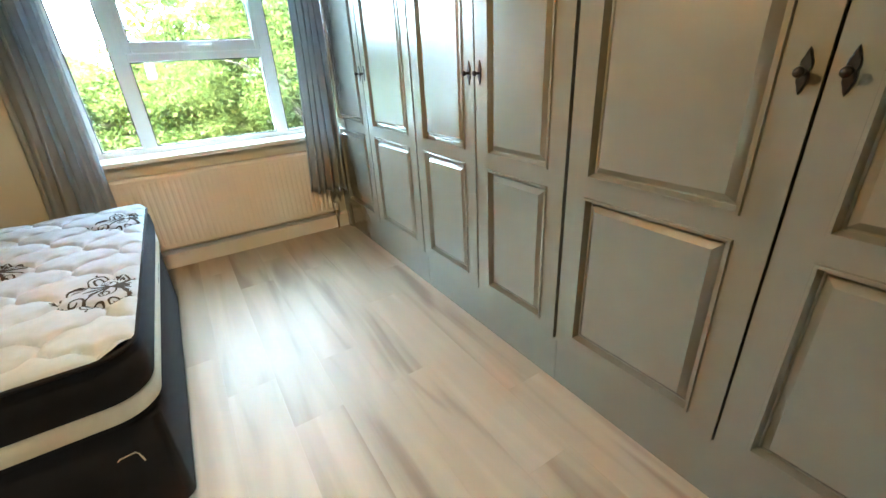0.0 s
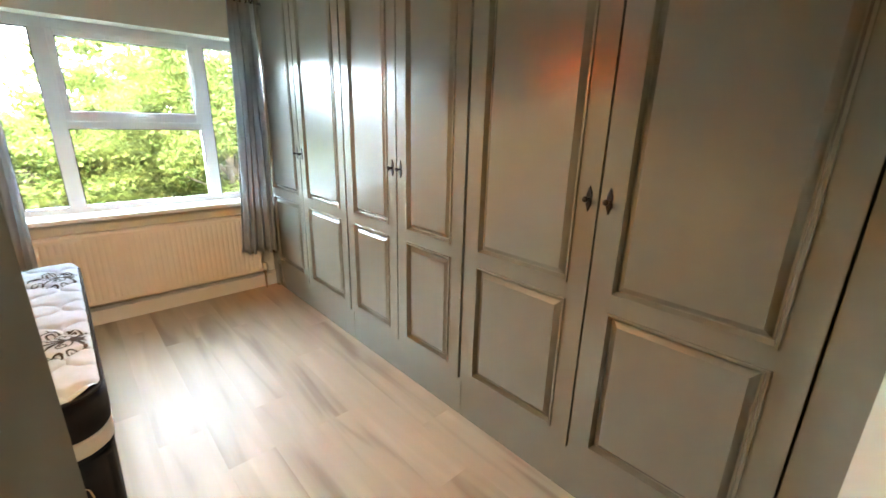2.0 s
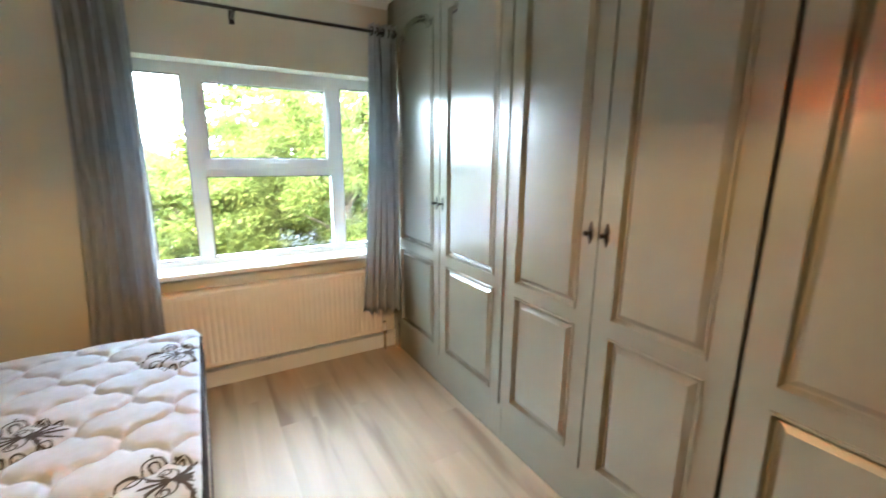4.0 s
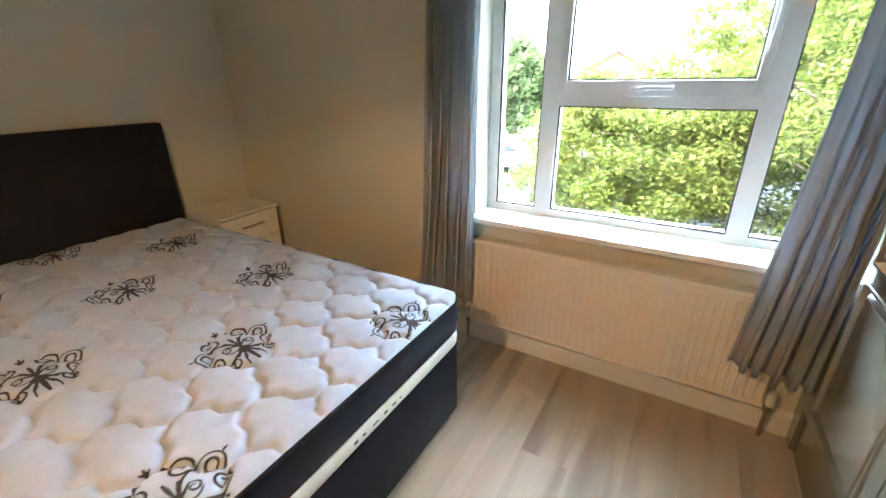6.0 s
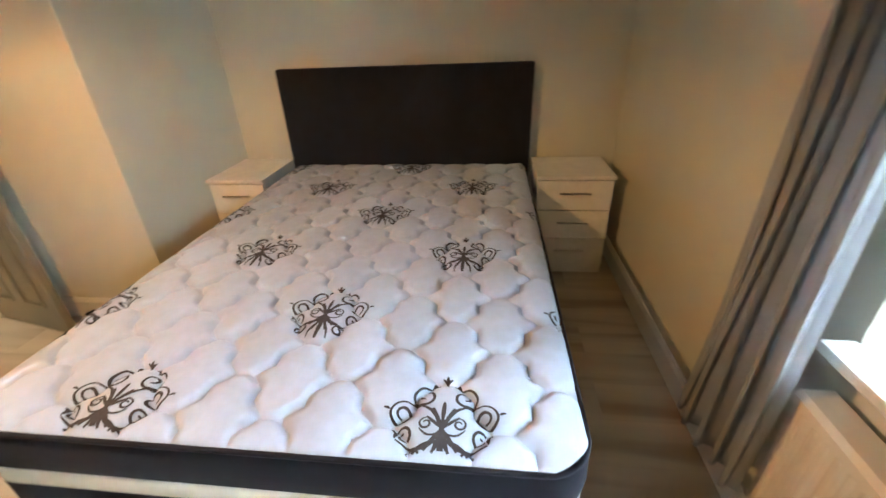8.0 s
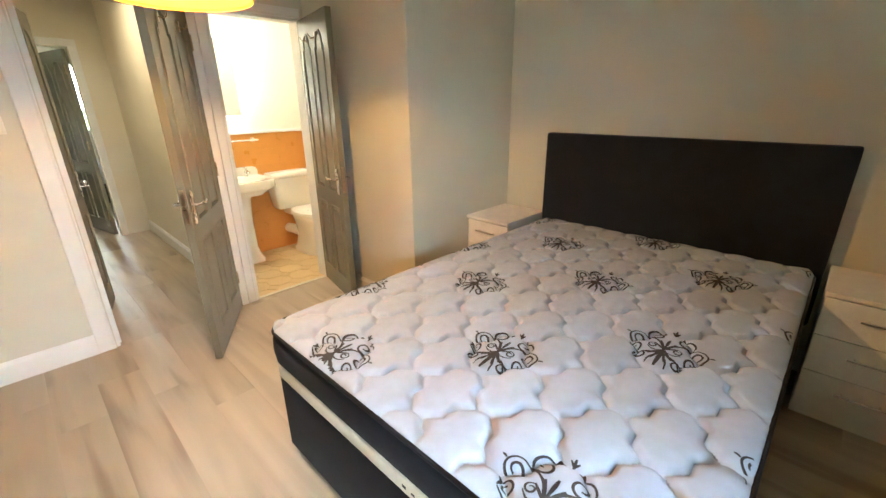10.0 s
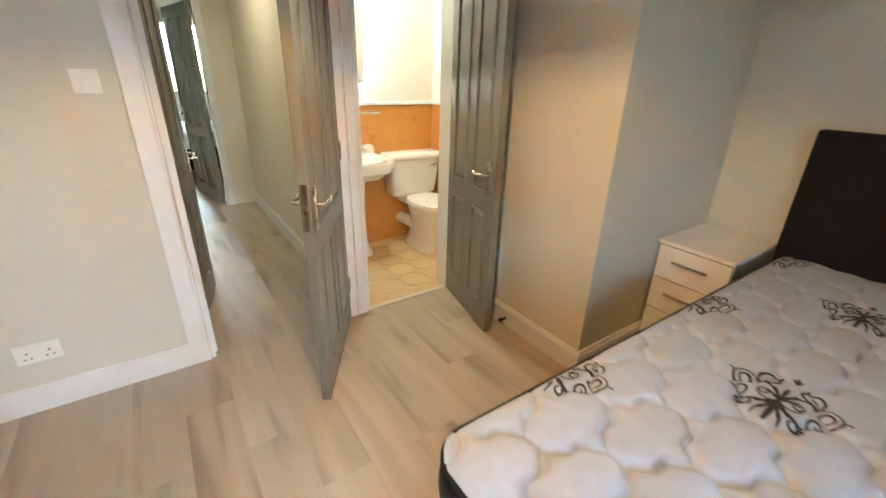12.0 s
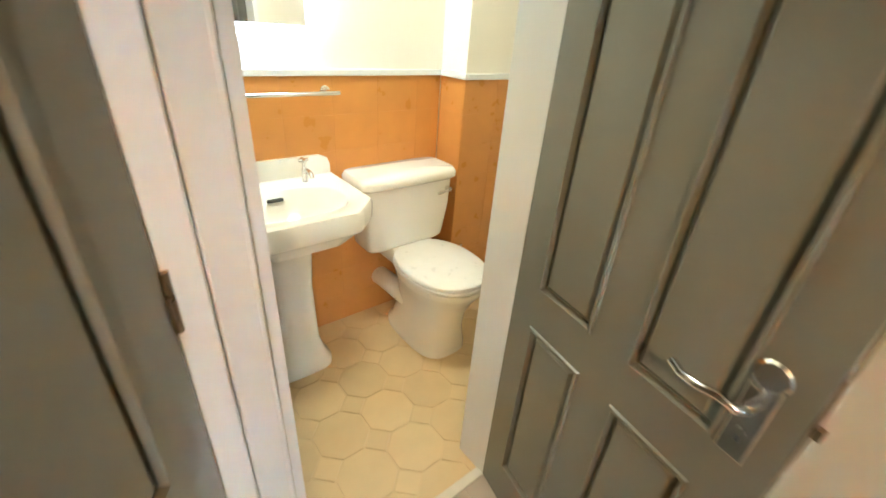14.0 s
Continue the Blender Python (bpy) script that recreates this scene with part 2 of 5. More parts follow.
def B(*boxes, bevel=0.0, bm=None):
    """A bmesh of boxes (x0, x1, y0, y1, z0, z1), with softened edges."""
    bm = bm or bmesh.new()
    for x0, x1, y0, y1, z0, z1 in boxes:
        r = bmesh.ops.create_cube(bm, size=1)
        bmesh.ops.scale(bm, vec=(x1 - x0, y1 - y0, z1 - z0), verts=r["verts"])
        bmesh.ops.translate(bm, vec=((x0 + x1) / 2, (y0 + y1) / 2, (z0 + z1) / 2), verts=r["verts"])
    if bevel:
        bmesh.ops.bevel(bm, geom=bm.edges[:], offset=bevel, segments=2, profile=0.6, affect="EDGES")
    return bm


def cyl(p, q, r0, r1=None, seg=16, bm=None, cap=True):
    """A round bar from p to q."""
    bm = bm or bmesh.new()
    p, q = Vector(p), Vector(q)
    d = q - p
    m = Matrix.Translation((p + q) / 2) @ d.to_track_quat("Z", "Y").to_matrix().to_4x4()
    bmesh.ops.create_cone(bm, cap_ends=cap, segments=seg, radius1=r0, radius2=r0 if r1 is None else r1, depth=d.length, matrix=m)
    return bm


def ball(c, rx, ry, rz, bm=None, seg=16):
    bm = bm or bmesh.new()
    bmesh.ops.create_uvsphere(bm, u_segments=seg, v_segments=seg // 2, radius=1, matrix=Matrix.Translation(c) @ Matrix.Diagonal((rx, ry, rz, 1)))
    return bm


def tube(points, r, seg=8, bm=None):
    """A bent round bar through points."""
    bm = bm or bmesh.new()
    pts = [Vector(p) for p in points]
    rings = []
    for i, p in enumerate(pts):
        d = (pts[min(i + 1, len(pts) - 1)] - pts[max(i - 1, 0)]).normalized()
        side = d.orthogonal().normalized() if abs(d.z) > 0.9 else d.cross(Vector((0, 0, 1))).normalized()
        up = side.cross(d)
        rings.append([bm.verts.new(p + r * (math.cos(a) * side + math.sin(a) * up)) for a in [2 * math.pi * k / seg for k in range(seg)]])
    for a, b in zip(rings, rings[1:]):
        for k in range(seg):
            bm.faces.new((a[k], a[(k + 1) % seg], b[(k + 1) % seg], b[k]))
    bm.faces.new(rings[0])
    bm.faces.new(rings[-1])
    return bm


def loft(sections, bm=None, cap0=True, cap1=True):
    """Skin over closed sections of equal length."""
    bm = bm or bmesh.new()
    rings = [[bm.verts.new(p) for p in s] for s in sections]
    n = len(rings[0])
    for a, b in zip(rings, rings[1:]):
        for k in range(n):
            bm.faces.new((a[k], a[(k + 1) % n], b[(k + 1) % n], b[k]))
    if cap0:
        bm.faces.new(rings[0])
    if cap1:
        bm.faces.new(rings[-1])
    return bm


def oval(cx, cy, rx, ry, z, n=28, power=2.0):
    out = []
    for k in range(n):
        a = 2 * math.pi * k / n
        c, s = math.cos(a), math.sin(a)
        out.append((cx + rx * math.copysign(abs(c) ** (2 / power), c), cy + ry * math.copysign(abs(s) ** (2 / power), s), z))
    return out


def outline(u0, u1, v0, v1, rise, n=12):
    """A panel's outline, its top raised into an arch with shoulders."""
    pts = [(u0, v0), (u1, v0)]
    if rise <= 0:
        return pts + [(u1, v1), (u0, v1)]
    sh = 0.16 * (u1 - u0)
    pts += [(u1, v1 - rise), (u1 - sh * 0.5, v1 - rise)]
    for k in range(n + 1):
        a = math.pi * k / n
        pts.append(((u0 + u1) / 2 + (u1 - u0 - 1.6 * sh) / 2 * math.cos(a), v1 - rise + rise * (math.sin(a) ** 0.8 if math.sin(a) > 0 else 0)))
    return pts + [(u0 + sh * 0.5, v1 - rise), (u0, v1 - rise)]


def panelled(w, h, panels, thick, back=True, groove=0.013, run=0.014):
    """A door leaf, u along x, v along z, its face at y = 0 looking to -y: moulded panels let into it, on both faces if back."""
    bm = bmesh.new()

    def side(y, sgn):
        outer = [bm.verts.new((u, y, v)) for u, v in ((0, 0), (w, 0), (w, h), (0, h))]
        edges = [bm.edges.new((outer[i], outer[(i + 1) % 4])) for i in range(4)]
        for u0, u1, v0, v1, rise in panels:
            o0 = [bm.verts.new((u, y, v)) for u, v in outline(u0, u1, v0, v1, rise)]
            rings = [o0]
            for d, dep in ((0.002, -0.006), (0.009, -0.006), (run, groove), (run * 1.3, groove), (run * 2.5, 0.0)):
                rings.append([bm.verts.new((u, y + sgn * dep, v)) for u, v in outline(u0 + d, u1 - d, v0 + d, v1 - d, rise)])
            m = len(o0)
            edges += [bm.edges.new((o0[i], o0[(i + 1) % m])) for i in range(m)]
            for a, b in zip(rings, rings[1:]):
                for k in range(m):
                    bm.faces.new((a[k], a[(k + 1) % m], b[(k + 1) % m], b[k]))
            bm.faces.new(rings[-1])
        bmesh.ops.triangle_fill(bm, use_beauty=True, use_dissolve=False, edges=edges)
        return outer

    a = side(0.0, 1)
    if back:
        b = side(thick, -1)
    else:
        b = [bm.verts.new((u, thick, v)) for u, v in ((0, 0), (w, 0), (w, h), (0, h))]
        bm.faces.new(b)
    for i in range(4):
        bm.faces.new((a[i], a[(i + 1) % 4], b[(i + 1) % 4], b[i]))
    return bm


# ---- plan ----
XE = 3.437      # wardrobe fronts
XW = 4.02       # wall behind the wardrobes
YS = -3.58      # south wall, room face
TS = 0.11       # its thickness
H = 2.405       # ceiling
BX, BY = 1.02, -2.485   # boxed-out corner
WX0, WX1, WZ0, WZ1 = 1.94, 3.42, 0.735, 1.945   # window opening
YB = -4.62      # bathroom back wall
YO = 0.30       # outer face of the window wall
EX0, EX1 = 1.800, 2.537   # entry opening
QX0, QX1 = 1.052, 1.668   # bathroom opening
DH = 1.965      # door head

# ---- walls, floor slab, ceiling ----
setting("wall_north", B((-0.2, WX0, 0, YO, 0, H), (WX1, XW, 0, YO, 0, H), (WX0, WX1, 0, YO, 0, WZ0), (WX0, WX1, 0, YO, WZ1, H)), WALL, "grey-green painted window wall of the bedroom", "wall")
setting("wall_west", B((-0.2, 0, BY, 0, 0, H)), WALL, "grey-green painted wall behind the headboard", "wall")
setting("wall_box", B((-0.2, BX, YS, BY, 0, H)), WALL, "grey-green boxed-out corner beside the bathroom door", "wall")
setting("wall_east", B((XW, XW + 0.15, YS, YO, 0, H)), WALL, "painted wall behind the fitted wardrobes", "wall")
setting("wall_south", B((-0.2, QX0, YS - TS, YS, 0, H), (QX1, EX0, YS - TS, YS, 0, H), (EX1, XW + 0.15, YS - TS, YS, 0, H),
                        (QX0, QX1, YS - TS, YS, DH, H), (EX0, EX1, YS - TS, YS, DH, H)), WALL, "grey-green painted wall with two doorways", "wall")
setting("ceiling", B((-0.2, XW + 0.15, YS - TS, YO, H, H + 0.12)), CEIL, "plain white painted bedroom ceiling", "ceiling")
setting("floor_slab", B((-0.2, XW + 0.15, -10.4, YO, -0.2, -0.012)), SUB, "dark underlay beneath the laminate boards", "floor")
cove = bmesh.new()
loft([[(x, 0, H), (x, -0.035, H), (x, -0.022, H - 0.012), (x, -0.012, H - 0.022), (x, 0, H - 0.035)] for x in (0, XE)], cove)
setting("trim_coving", cove, TRIM, "slim white coving along the window wall", "coving")

# bathroom and hall shells
setting("wall_bathroom_south", B((-0.2, 1.67, YB - 0.12, YB, 0, H)), BATHWALL, "cream painted bathroom wall above orange tiles", "wall")
setting("wall_bathroom_boxing", B((-0.1, 0.53, YB, YB + 0.17, 0, H)), BATHWALL, "boxed-in pipes in the bathroom corner", "wall")
setting("wall_bathroom_west", B((-0.2, -0.1, YB, YS - TS, 0, H)), BATHWALL, "cream painted bathroom side wall", "wall")
setting("wall_bathroom_front", B((-0.1, QX0, YS - TS - 0.008, YS - TS, 0, H), (QX0, QX1, YS - TS - 0.008, YS - TS, DH, H)), BATHWALL, "cream lining of the bathroom's door wall", "wall")
setting("wall_partition", B((1.67, 1.745, -6.4, YS - TS, 0, H)), HALLWALL, "cream partition between bathroom and hall", "wall")
setting("ceiling_bathroom", B((-0.2, 1.67, YB, YS - TS, H, H + 0.1)), CEIL, "white bathroom ceiling", "ceiling")
setting("wall_hall_east", B((2.95, 3.07, -6.4, YS - TS, 0, H)), HALLWALL, "cream painted hall wall", "wall")
setting("ceiling_hall", B((1.67, 3.07, -6.4, YS - TS, H, H + 0.1)), CEIL, "white hall ceiling", "ceiling")
setting("wall_hall_south", B((1.66, 2.04, -6.5, -6.4, 0, H), (2.80, 3.07, -6.5, -6.4, 0, H), (2.04, 2.80, -6.5, -6.4, DH, H)), HALLWALL, "cream hall wall with an open doorway", "wall")
setting("wall_far_room", B((0.4, 0.5, -10.4, -6.5, 0, H), (4.0, 4.1, -10.4, -6.5, 0, H), (0.5, 1.66, -6.5, -6.4, 0, H), (3.07, 4.0, -6.5, -6.4, 0, H),
                           (0.5, 1.5, -10.4, -10.3, 0, H), (2.55, 4.0, -10.4, -10.3, 0, H), (1.5, 2.55, -10.4, -10.3, 0, 0.95), (1.5, 2.55, -10.4, -10.3, 2.1, H)), HALLWALL, "cream walls of the room beyond the hall", "wall")
setting("ceiling_far_room", B((0.4, 4.1, -10.4, -6.5, H, H + 0.1)), CEIL, "white ceiling of the room beyond the hall", "ceiling")


# skirtings: profile with a softened top, run along a straight line
def skirting(name, p, q, inward, h=0.125, t=0.017, label="white painted skirting board"):
    p, q, n = Vector((*p, 0)), Vector((*q, 0)), Vector((*inward, 0)).normalized()
    prof = [(0, 0), (t, 0), (t, h * 0.80), (t * 0.75, h * 0.88), (t * 0.6, h * 0.9), (t * 0.45, h * 0.98), (0, h)]
    bm = loft([[e + n * d + Vector((0, 0, z)) for d, z in prof] for e in (p, q)])
    return setting(name, bm, TRIM, label, "skirting")


skirting("baseboard_north", (0, 0), (XE + 0.035, 0), (0, -1))
skirting("baseboard_west", (0, BY), (0, 0), (1, 0))
skirting("baseboard_box_north", (0, BY), (BX, BY), (0, 1))
skirting("baseboard_box_east", (BX, YS), (BX, BY + 0.017), (1, 0))
skirting("baseboard_south", (EX1 + 0.091, YS), (XE + 0.03, YS), (0, 1))
skirting("baseboard_hall", (1.745, -6.4), (1.745, YS - TS), (1, 0), label="cream skirting board in the hall")
skirting("baseboard_hall_east", (2.95, -6.4), (2.95, YS - TS), (-1, 0), label="cream skirting board in the hall")


# door casings
def casing(name, x0, x1, yf, sgn, w, top, label, left=True, right=True, wl=None):
    """Moulded architrave round an opening x0..x1 on the face yf of a wall, standing out to sgn."""
    bm = bmesh.new()
    prof = [(0, 0), (0, 0.012), (0.05, 0.016), (0.12, 0.0155), (0.15, 0.0140), (0.95, 0.0165), (1.0, 0.0140), (1.0, 0)]
    wl = wl or w
    for x, on, d, ww in ((x0, left, -1, wl), (x1, right, 1, w)):
        if on:
            loft([[(x + d * a * ww, yf + sgn * b, z) for a, b in prof] for z in (0, top)], bm)
    loft([[(x, yf + sgn * b, top + a * w) for a, b in prof] for x in (x0 - (wl if left else 0), x1 + (w if right else 0))], bm)
    return setting(name, bm, TRIM, label, "architrave")


casing("trim_entry_casing", EX0 - 0.004, EX1 + 0.006, YS, 1, 0.085, DH, "white moulded architrave round the bedroom doorway", wl=0.060)
casing("trim_bathroom_casing", QX0, QX1 + 0.004, YS, 1, 0.061, DH, "white moulded architrave round the bathroom doorway", left=False)
casing("trim_hall_casing", EX0, EX1, YS - TS, -1, 0.045, DH, "white architrave on the hall side", left=False)
casing("trim_far_casing", 2.04, 2.80, -6.4, 1, 0.07, DH, "cream architrave round the far doorway")
setting("trim_entry_lining", B((EX0 - 0.002, EX0 + 0.016, YS - TS, YS, 0, DH), (EX1 - 0.016, EX1 + 0.002, YS - TS, YS, 0, DH), (EX0 + 0.016, EX1 - 0.016, YS - TS, YS, DH - 0.018, DH),
                               (EX1 - 0.028, EX1 - 0.016, YS - TS, YS - 0.045, 0, DH - 0.018)), TRIM, "white door lining of the bedroom doorway", "door lining")
setting("trim_bathroom_lining", B((QX0 - 0.002, QX0 + 0.018, YS - TS - 0.01, YS, 0, DH), (QX1 - 0.018, QX1 + 0.002, YS - TS - 0.01, YS, 0, DH), (QX0 + 0.018, QX1 - 0.018, YS - TS, YS, DH - 0.018, DH),
                                  (QX1 - 0.030, QX1 - 0.018, YS - TS, YS - 0.045, 0, DH - 0.018)), TRIM, "white door lining of the bathroom doorway", "door lining")
setting("trim_threshold", B((QX0 + 0.018, QX1 - 0.018, YS - 0.028, YS + 0.004, 0, 0.007), bevel=0.002), WHITEBAND, "pale threshold strip under the bathroom door", "threshold")

# ---- window ----
GY = 0.19       # plane of the glass
win = tagged(new("window_1"), "white plastic casement window with a top-hung light", "window", "", "structure")
ML, MR = (2.212, 2.295), (3.062, 3.140)   # mullions
part("window_frame", B((WX0, 1.995, 0.15, 0.23, WZ0, WZ1), (3.39, WX1, 0.15, 0.23, WZ0, WZ1), (1.995, 3.39, 0.15, 0.23, WZ0, 0.793), (1.995, 3.39, 0.15, 0.23, 1.878, WZ1), bevel=0.005), UPVC, win)
for a, b in (ML, MR):
    part("mullion", B((a, b, 0.15, 0.23, 0.790, 1.880), bevel=0.005), UPVC, win)
part("transom", B((ML[1] - 0.002, MR[0] + 0.002, 0.152, 0.228, 1.300, 1.352), bevel=0.005), UPVC, win)
sash = part("sash", B((2.290, 2.325, 0.135, 0.2, 1.345, 1.885), (3.032, 3.067, 0.135, 0.2, 1.345, 1.885), (2.325, 3.032, 0.135, 0.2, 1.345, 1.410), (2.325, 3.032, 0.135, 0.2, 1.848, 1.885), bevel=0.006), UPVC, win, "top-hung opening sash")
hb = B((2.60, 2.66, 0.112, 0.136, 1.366, 1.384), bevel=0.003)
tube([(2.63, 0.11, 1.375), (2.65, 0.098, 1.378), (2.70, 0.094, 1.380), (2.765, 0.094, 1.380)], 0.008, 8, hb)
part("handle", hb, UPVC, sash, "white lever catch", True)
stay = tube([(3.045, 0.128, 1.50), (3.05, 0.120, 1.60), (3.048, 0.120, 1.70), (3.045, 0.128, 1.74)], 0.006)
part("stay", stay, UPVC, sash, "", True)
for x0, x1, z0, z1 in ((1.995, ML[0], 0.793, 1.878), (ML[1], MR[0], 0.793, 1.300), (2.325, 3.032, 1.410, 1.848), (MR[1], 3.39, 0.793, 1.878)):
    g = 0.006
    part("gasket", B((x0, x0 + g, GY - 0.033, GY - 0.02, z0, z1), (x1 - g, x1, GY - 0.033, GY - 0.02, z0, z1), (x0 + g, x1 - g, GY - 0.033, GY - 0.02, z0, z0 + g), (x0 + g, x1 - g, GY - 0.033, GY - 0.02, z1 - g, z1)), GASKET, win)
    pane = part("pane", B((x0, x1, GY - 0.005, GY + 0.001, z0, z1)), GLASS, win)
    pane.visible_shadow = False
setting("window_sill_board", B((1.93, XE, -0.072, 0.15, WZ0 - 0.004, WZ0 + 0.024), bevel=0.007), TRIM, "deep white painted window board", "window sill")
setting("trim_reveal", B((WX0 - 0.001, WX0 + 0.004, 0.0, 0.15, WZ0 + 0.024, WZ1), (WX0 + 0.004, WX1, 0.0, 0.15, WZ1 - 0.004, WZ1 + 0.001)), WALL, "pale painted window reveal", "reveal")
setting("window_outer_sill", B((1.9, 3.46, 0.23, 0.36, 0.70, 0.735)), UPVC, "white plastic outer sill", "window sill")

# ---- radiator ----
rad = thing("radiator", "cream enamelled ribbed panel radiator under the window", "radiator")
RX0, RX1, RZ0, RZ1, RYF = 1.975, 3.310, 0.165, 0.655, -0.108
prof, n = [], 38
for k in range(n + 1):
    x = RX0 + 0.02 + (RX1 - RX0 - 0.04) * k / n
    s = (RX1 - RX0 - 0.04) / n
    if k < n:
        prof += [(x, 0.0), (x + s * 0.42, 0.0), (x + s * 0.60, 0.0028), (x + s * 0.82, 0.0028)]
pan = bmesh.new()
front = [(RX0, 0.012), (RX0 + 0.008, 0.002)] + prof + [(RX1 - 0.008, 0.002), (RX1, 0.012)]
cols = []
for x, d in front:
    cols.append([pan.verts.new((x, RYF + dd, z)) for z, dd in ((RZ0, 0.012), (RZ0 + 0.012, 0.0), (RZ0 + 0.032, 0.0), (RZ0 + 0.042, d), (RZ1 - 0.042, d), (RZ1 - 0.032, 0.0), (RZ1 - 0.012, 0.0), (RZ1, 0.012))])
for a, b in zip(cols, cols[1:]):
    for k in range(7):
        pan.faces.new((a[k], b[k], b[k + 1], a[k + 1]))
part("panel", pan, RAD, rad)
part("casing", B((RX0, RX1, RYF + 0.012, -0.03, RZ0, RZ0 + 0.02), (RX0, RX0 + 0.012, RYF + 0.012, -0.03, RZ0 + 0.02, RZ1 - 0.012), (RX1 - 0.012, RX1, RYF + 0.012, -0.03, RZ0 + 0.02, RZ1 - 0.012),
                 (RX0 + 0.012, RX1 - 0.012, -0.045, -0.03, RZ0 + 0.02, RZ1 - 0.012)), RAD, rad)
part("top_cover", B((RX0, RX1, RYF + 0.010, -0.03, RZ1 - 0.010, RZ1), bevel=0.003), RAD, rad)
for x in (RX0 + 0.25, RX1 - 0.25):
    part("bracket", B((x - 0.02, x + 0.02, -0.03, 0.0, 0.25, 0.55)), RAD, rad)
for x in (RX0 - 0.03, RX1 + 0.03):
    v = cyl((x, -0.06, 0.0), (x, -0.06, 0.15), 0.0075)
    cyl((x, -0.06, 0.135), (x, -0.06, 0.165), 0.014, bm=v)
    cyl((x, -0.06, 0.15), (x + (0.04 if x < 2.5 else -0.04), -0.06, 0.165), 0.009, bm=v)
    part("valve_pipe", v, CHROME if x < 2.5 else BRASS, rad, "metal valve and pipe tail", True)
    c = cyl((x, -0.06, 0.165), (x, -0.06, 0.225), 0.019, 0.016, 20)
    part("valve_cap", c, PLASTIC, rad, "white valve cap", True)


# ---- curtains and pole ----
def curtain(name, x0t, x1t, x0b, x1b, zt, zb, yc, pleats, seed, label):
    bm = bmesh.new()
    nu, nv = pleats * 12, 34
    rnd = random.Random(seed)
    ph = [rnd.uniform(-0.5, 0.5) for _ in range(pleats + 1)]
    rows = []
    for j in range(nv + 1):
        s = j / nv
        e = s ** 2.2
        a, b = x0t + (x0b - x0t) * e, x1t + (x1b - x1t) * e
        row = []
        for i in range(nu + 1):
            u = i / nu
            k = u * pleats
            p = ph[int(min(k, pleats - 0.01))]
            depth = 0.034 + 0.010 * math.sin(3 * u * math.pi + seed) + 0.012 * s * p
            y = yc + depth * math.sin(2 * math.pi * k + 0.5 * p * s) + 0.006 * math.sin(9 * s + 7 * u)
            x = a + (b - a) * u + 0.010 * math.sin(4 * math.pi * k + p) * (0.4 + s) + 0.006 * math.sin(5 * s + 11 * u + seed)
            z = zt + (zb - zt) * s + (0.012 * math.sin(2 * math.pi * k) if j == nv else 0) + 0.02 * s * (u - 0.5) * (1 if seed % 2 else -1)
            row.append(bm.verts.new((x, y, z)))
        rows.append(row)
    for r, q in zip(rows, rows[1:]):
        for i in range(nu):
            bm.faces.new((r[i], r[i + 1], q[i + 1], q[i]))
    top = thing(name, label, "curtain", group="window curtains")
    ob = part("cloth", bm, CURTAIN, top, "", True)
    so = ob.modifiers.new("thick", "SOLIDIFY")
    so.thickness = 0.003
    for k in range(pleats):
        x = x0t + (x1t - x0t) * (k + 0.5) / pleats
        ring = bmesh.new()
        loft([[(x - 0.004 + dx, yc - 0.005 + r * math.cos(t), zt - 0.045 + r * math.sin(t)) for t in [2 * math.pi * q / 16 for q in range(16)]] for dx, r in ((0, 0.018), (0, 0.026), (0.008, 0.026), (0.008, 0.018))], ring, False, False)
        part("eyelet", ring, BLACKMETAL, top, "", True)
    return top


ROD_Y, ROD_Z = -0.150, 2.182
curtain("curtain", 1.77, 2.025, 1.665, 2.000, ROD_Z + 0.045, 0.31, ROD_Y, 5, 3, "grey cloth curtain drawn back beside the window, hanging to the floor")
curtain("curtain", 3.245, 3.425, 3.150, 3.425, ROD_Z + 0.045, 0.36, ROD_Y - 0.005, 5, 8, "grey cloth curtain bunched against the wardrobe")
pole = thing("curtain_pole", "thin black metal curtain pole above the window", "curtain pole")
part("rod", cyl((1.52, ROD_Y, ROD_Z), (3.43, ROD_Y, ROD_Z), 0.0095), BLACKMETAL, pole, "", True)
part("finial", ball((1.505, ROD_Y, ROD_Z), 0.022, 0.019, 0.019), BLACKMETAL, pole, "", True)
for x in (1.58, 2.50, 3.40):
    part("bracket", B((x - 0.008, x + 0.008, ROD_Y - 0.012, 0.0, ROD_Z - 0.016, ROD_Z - 0.009), (x - 0.014, x + 0.014, -0.004, 0.0, ROD_Z - 0.04, ROD_Z + 0.03)), BLACKMETAL, pole)

# ---- fitted wardrobes ----
DZ0, DZ1 = 0.215, 2.280


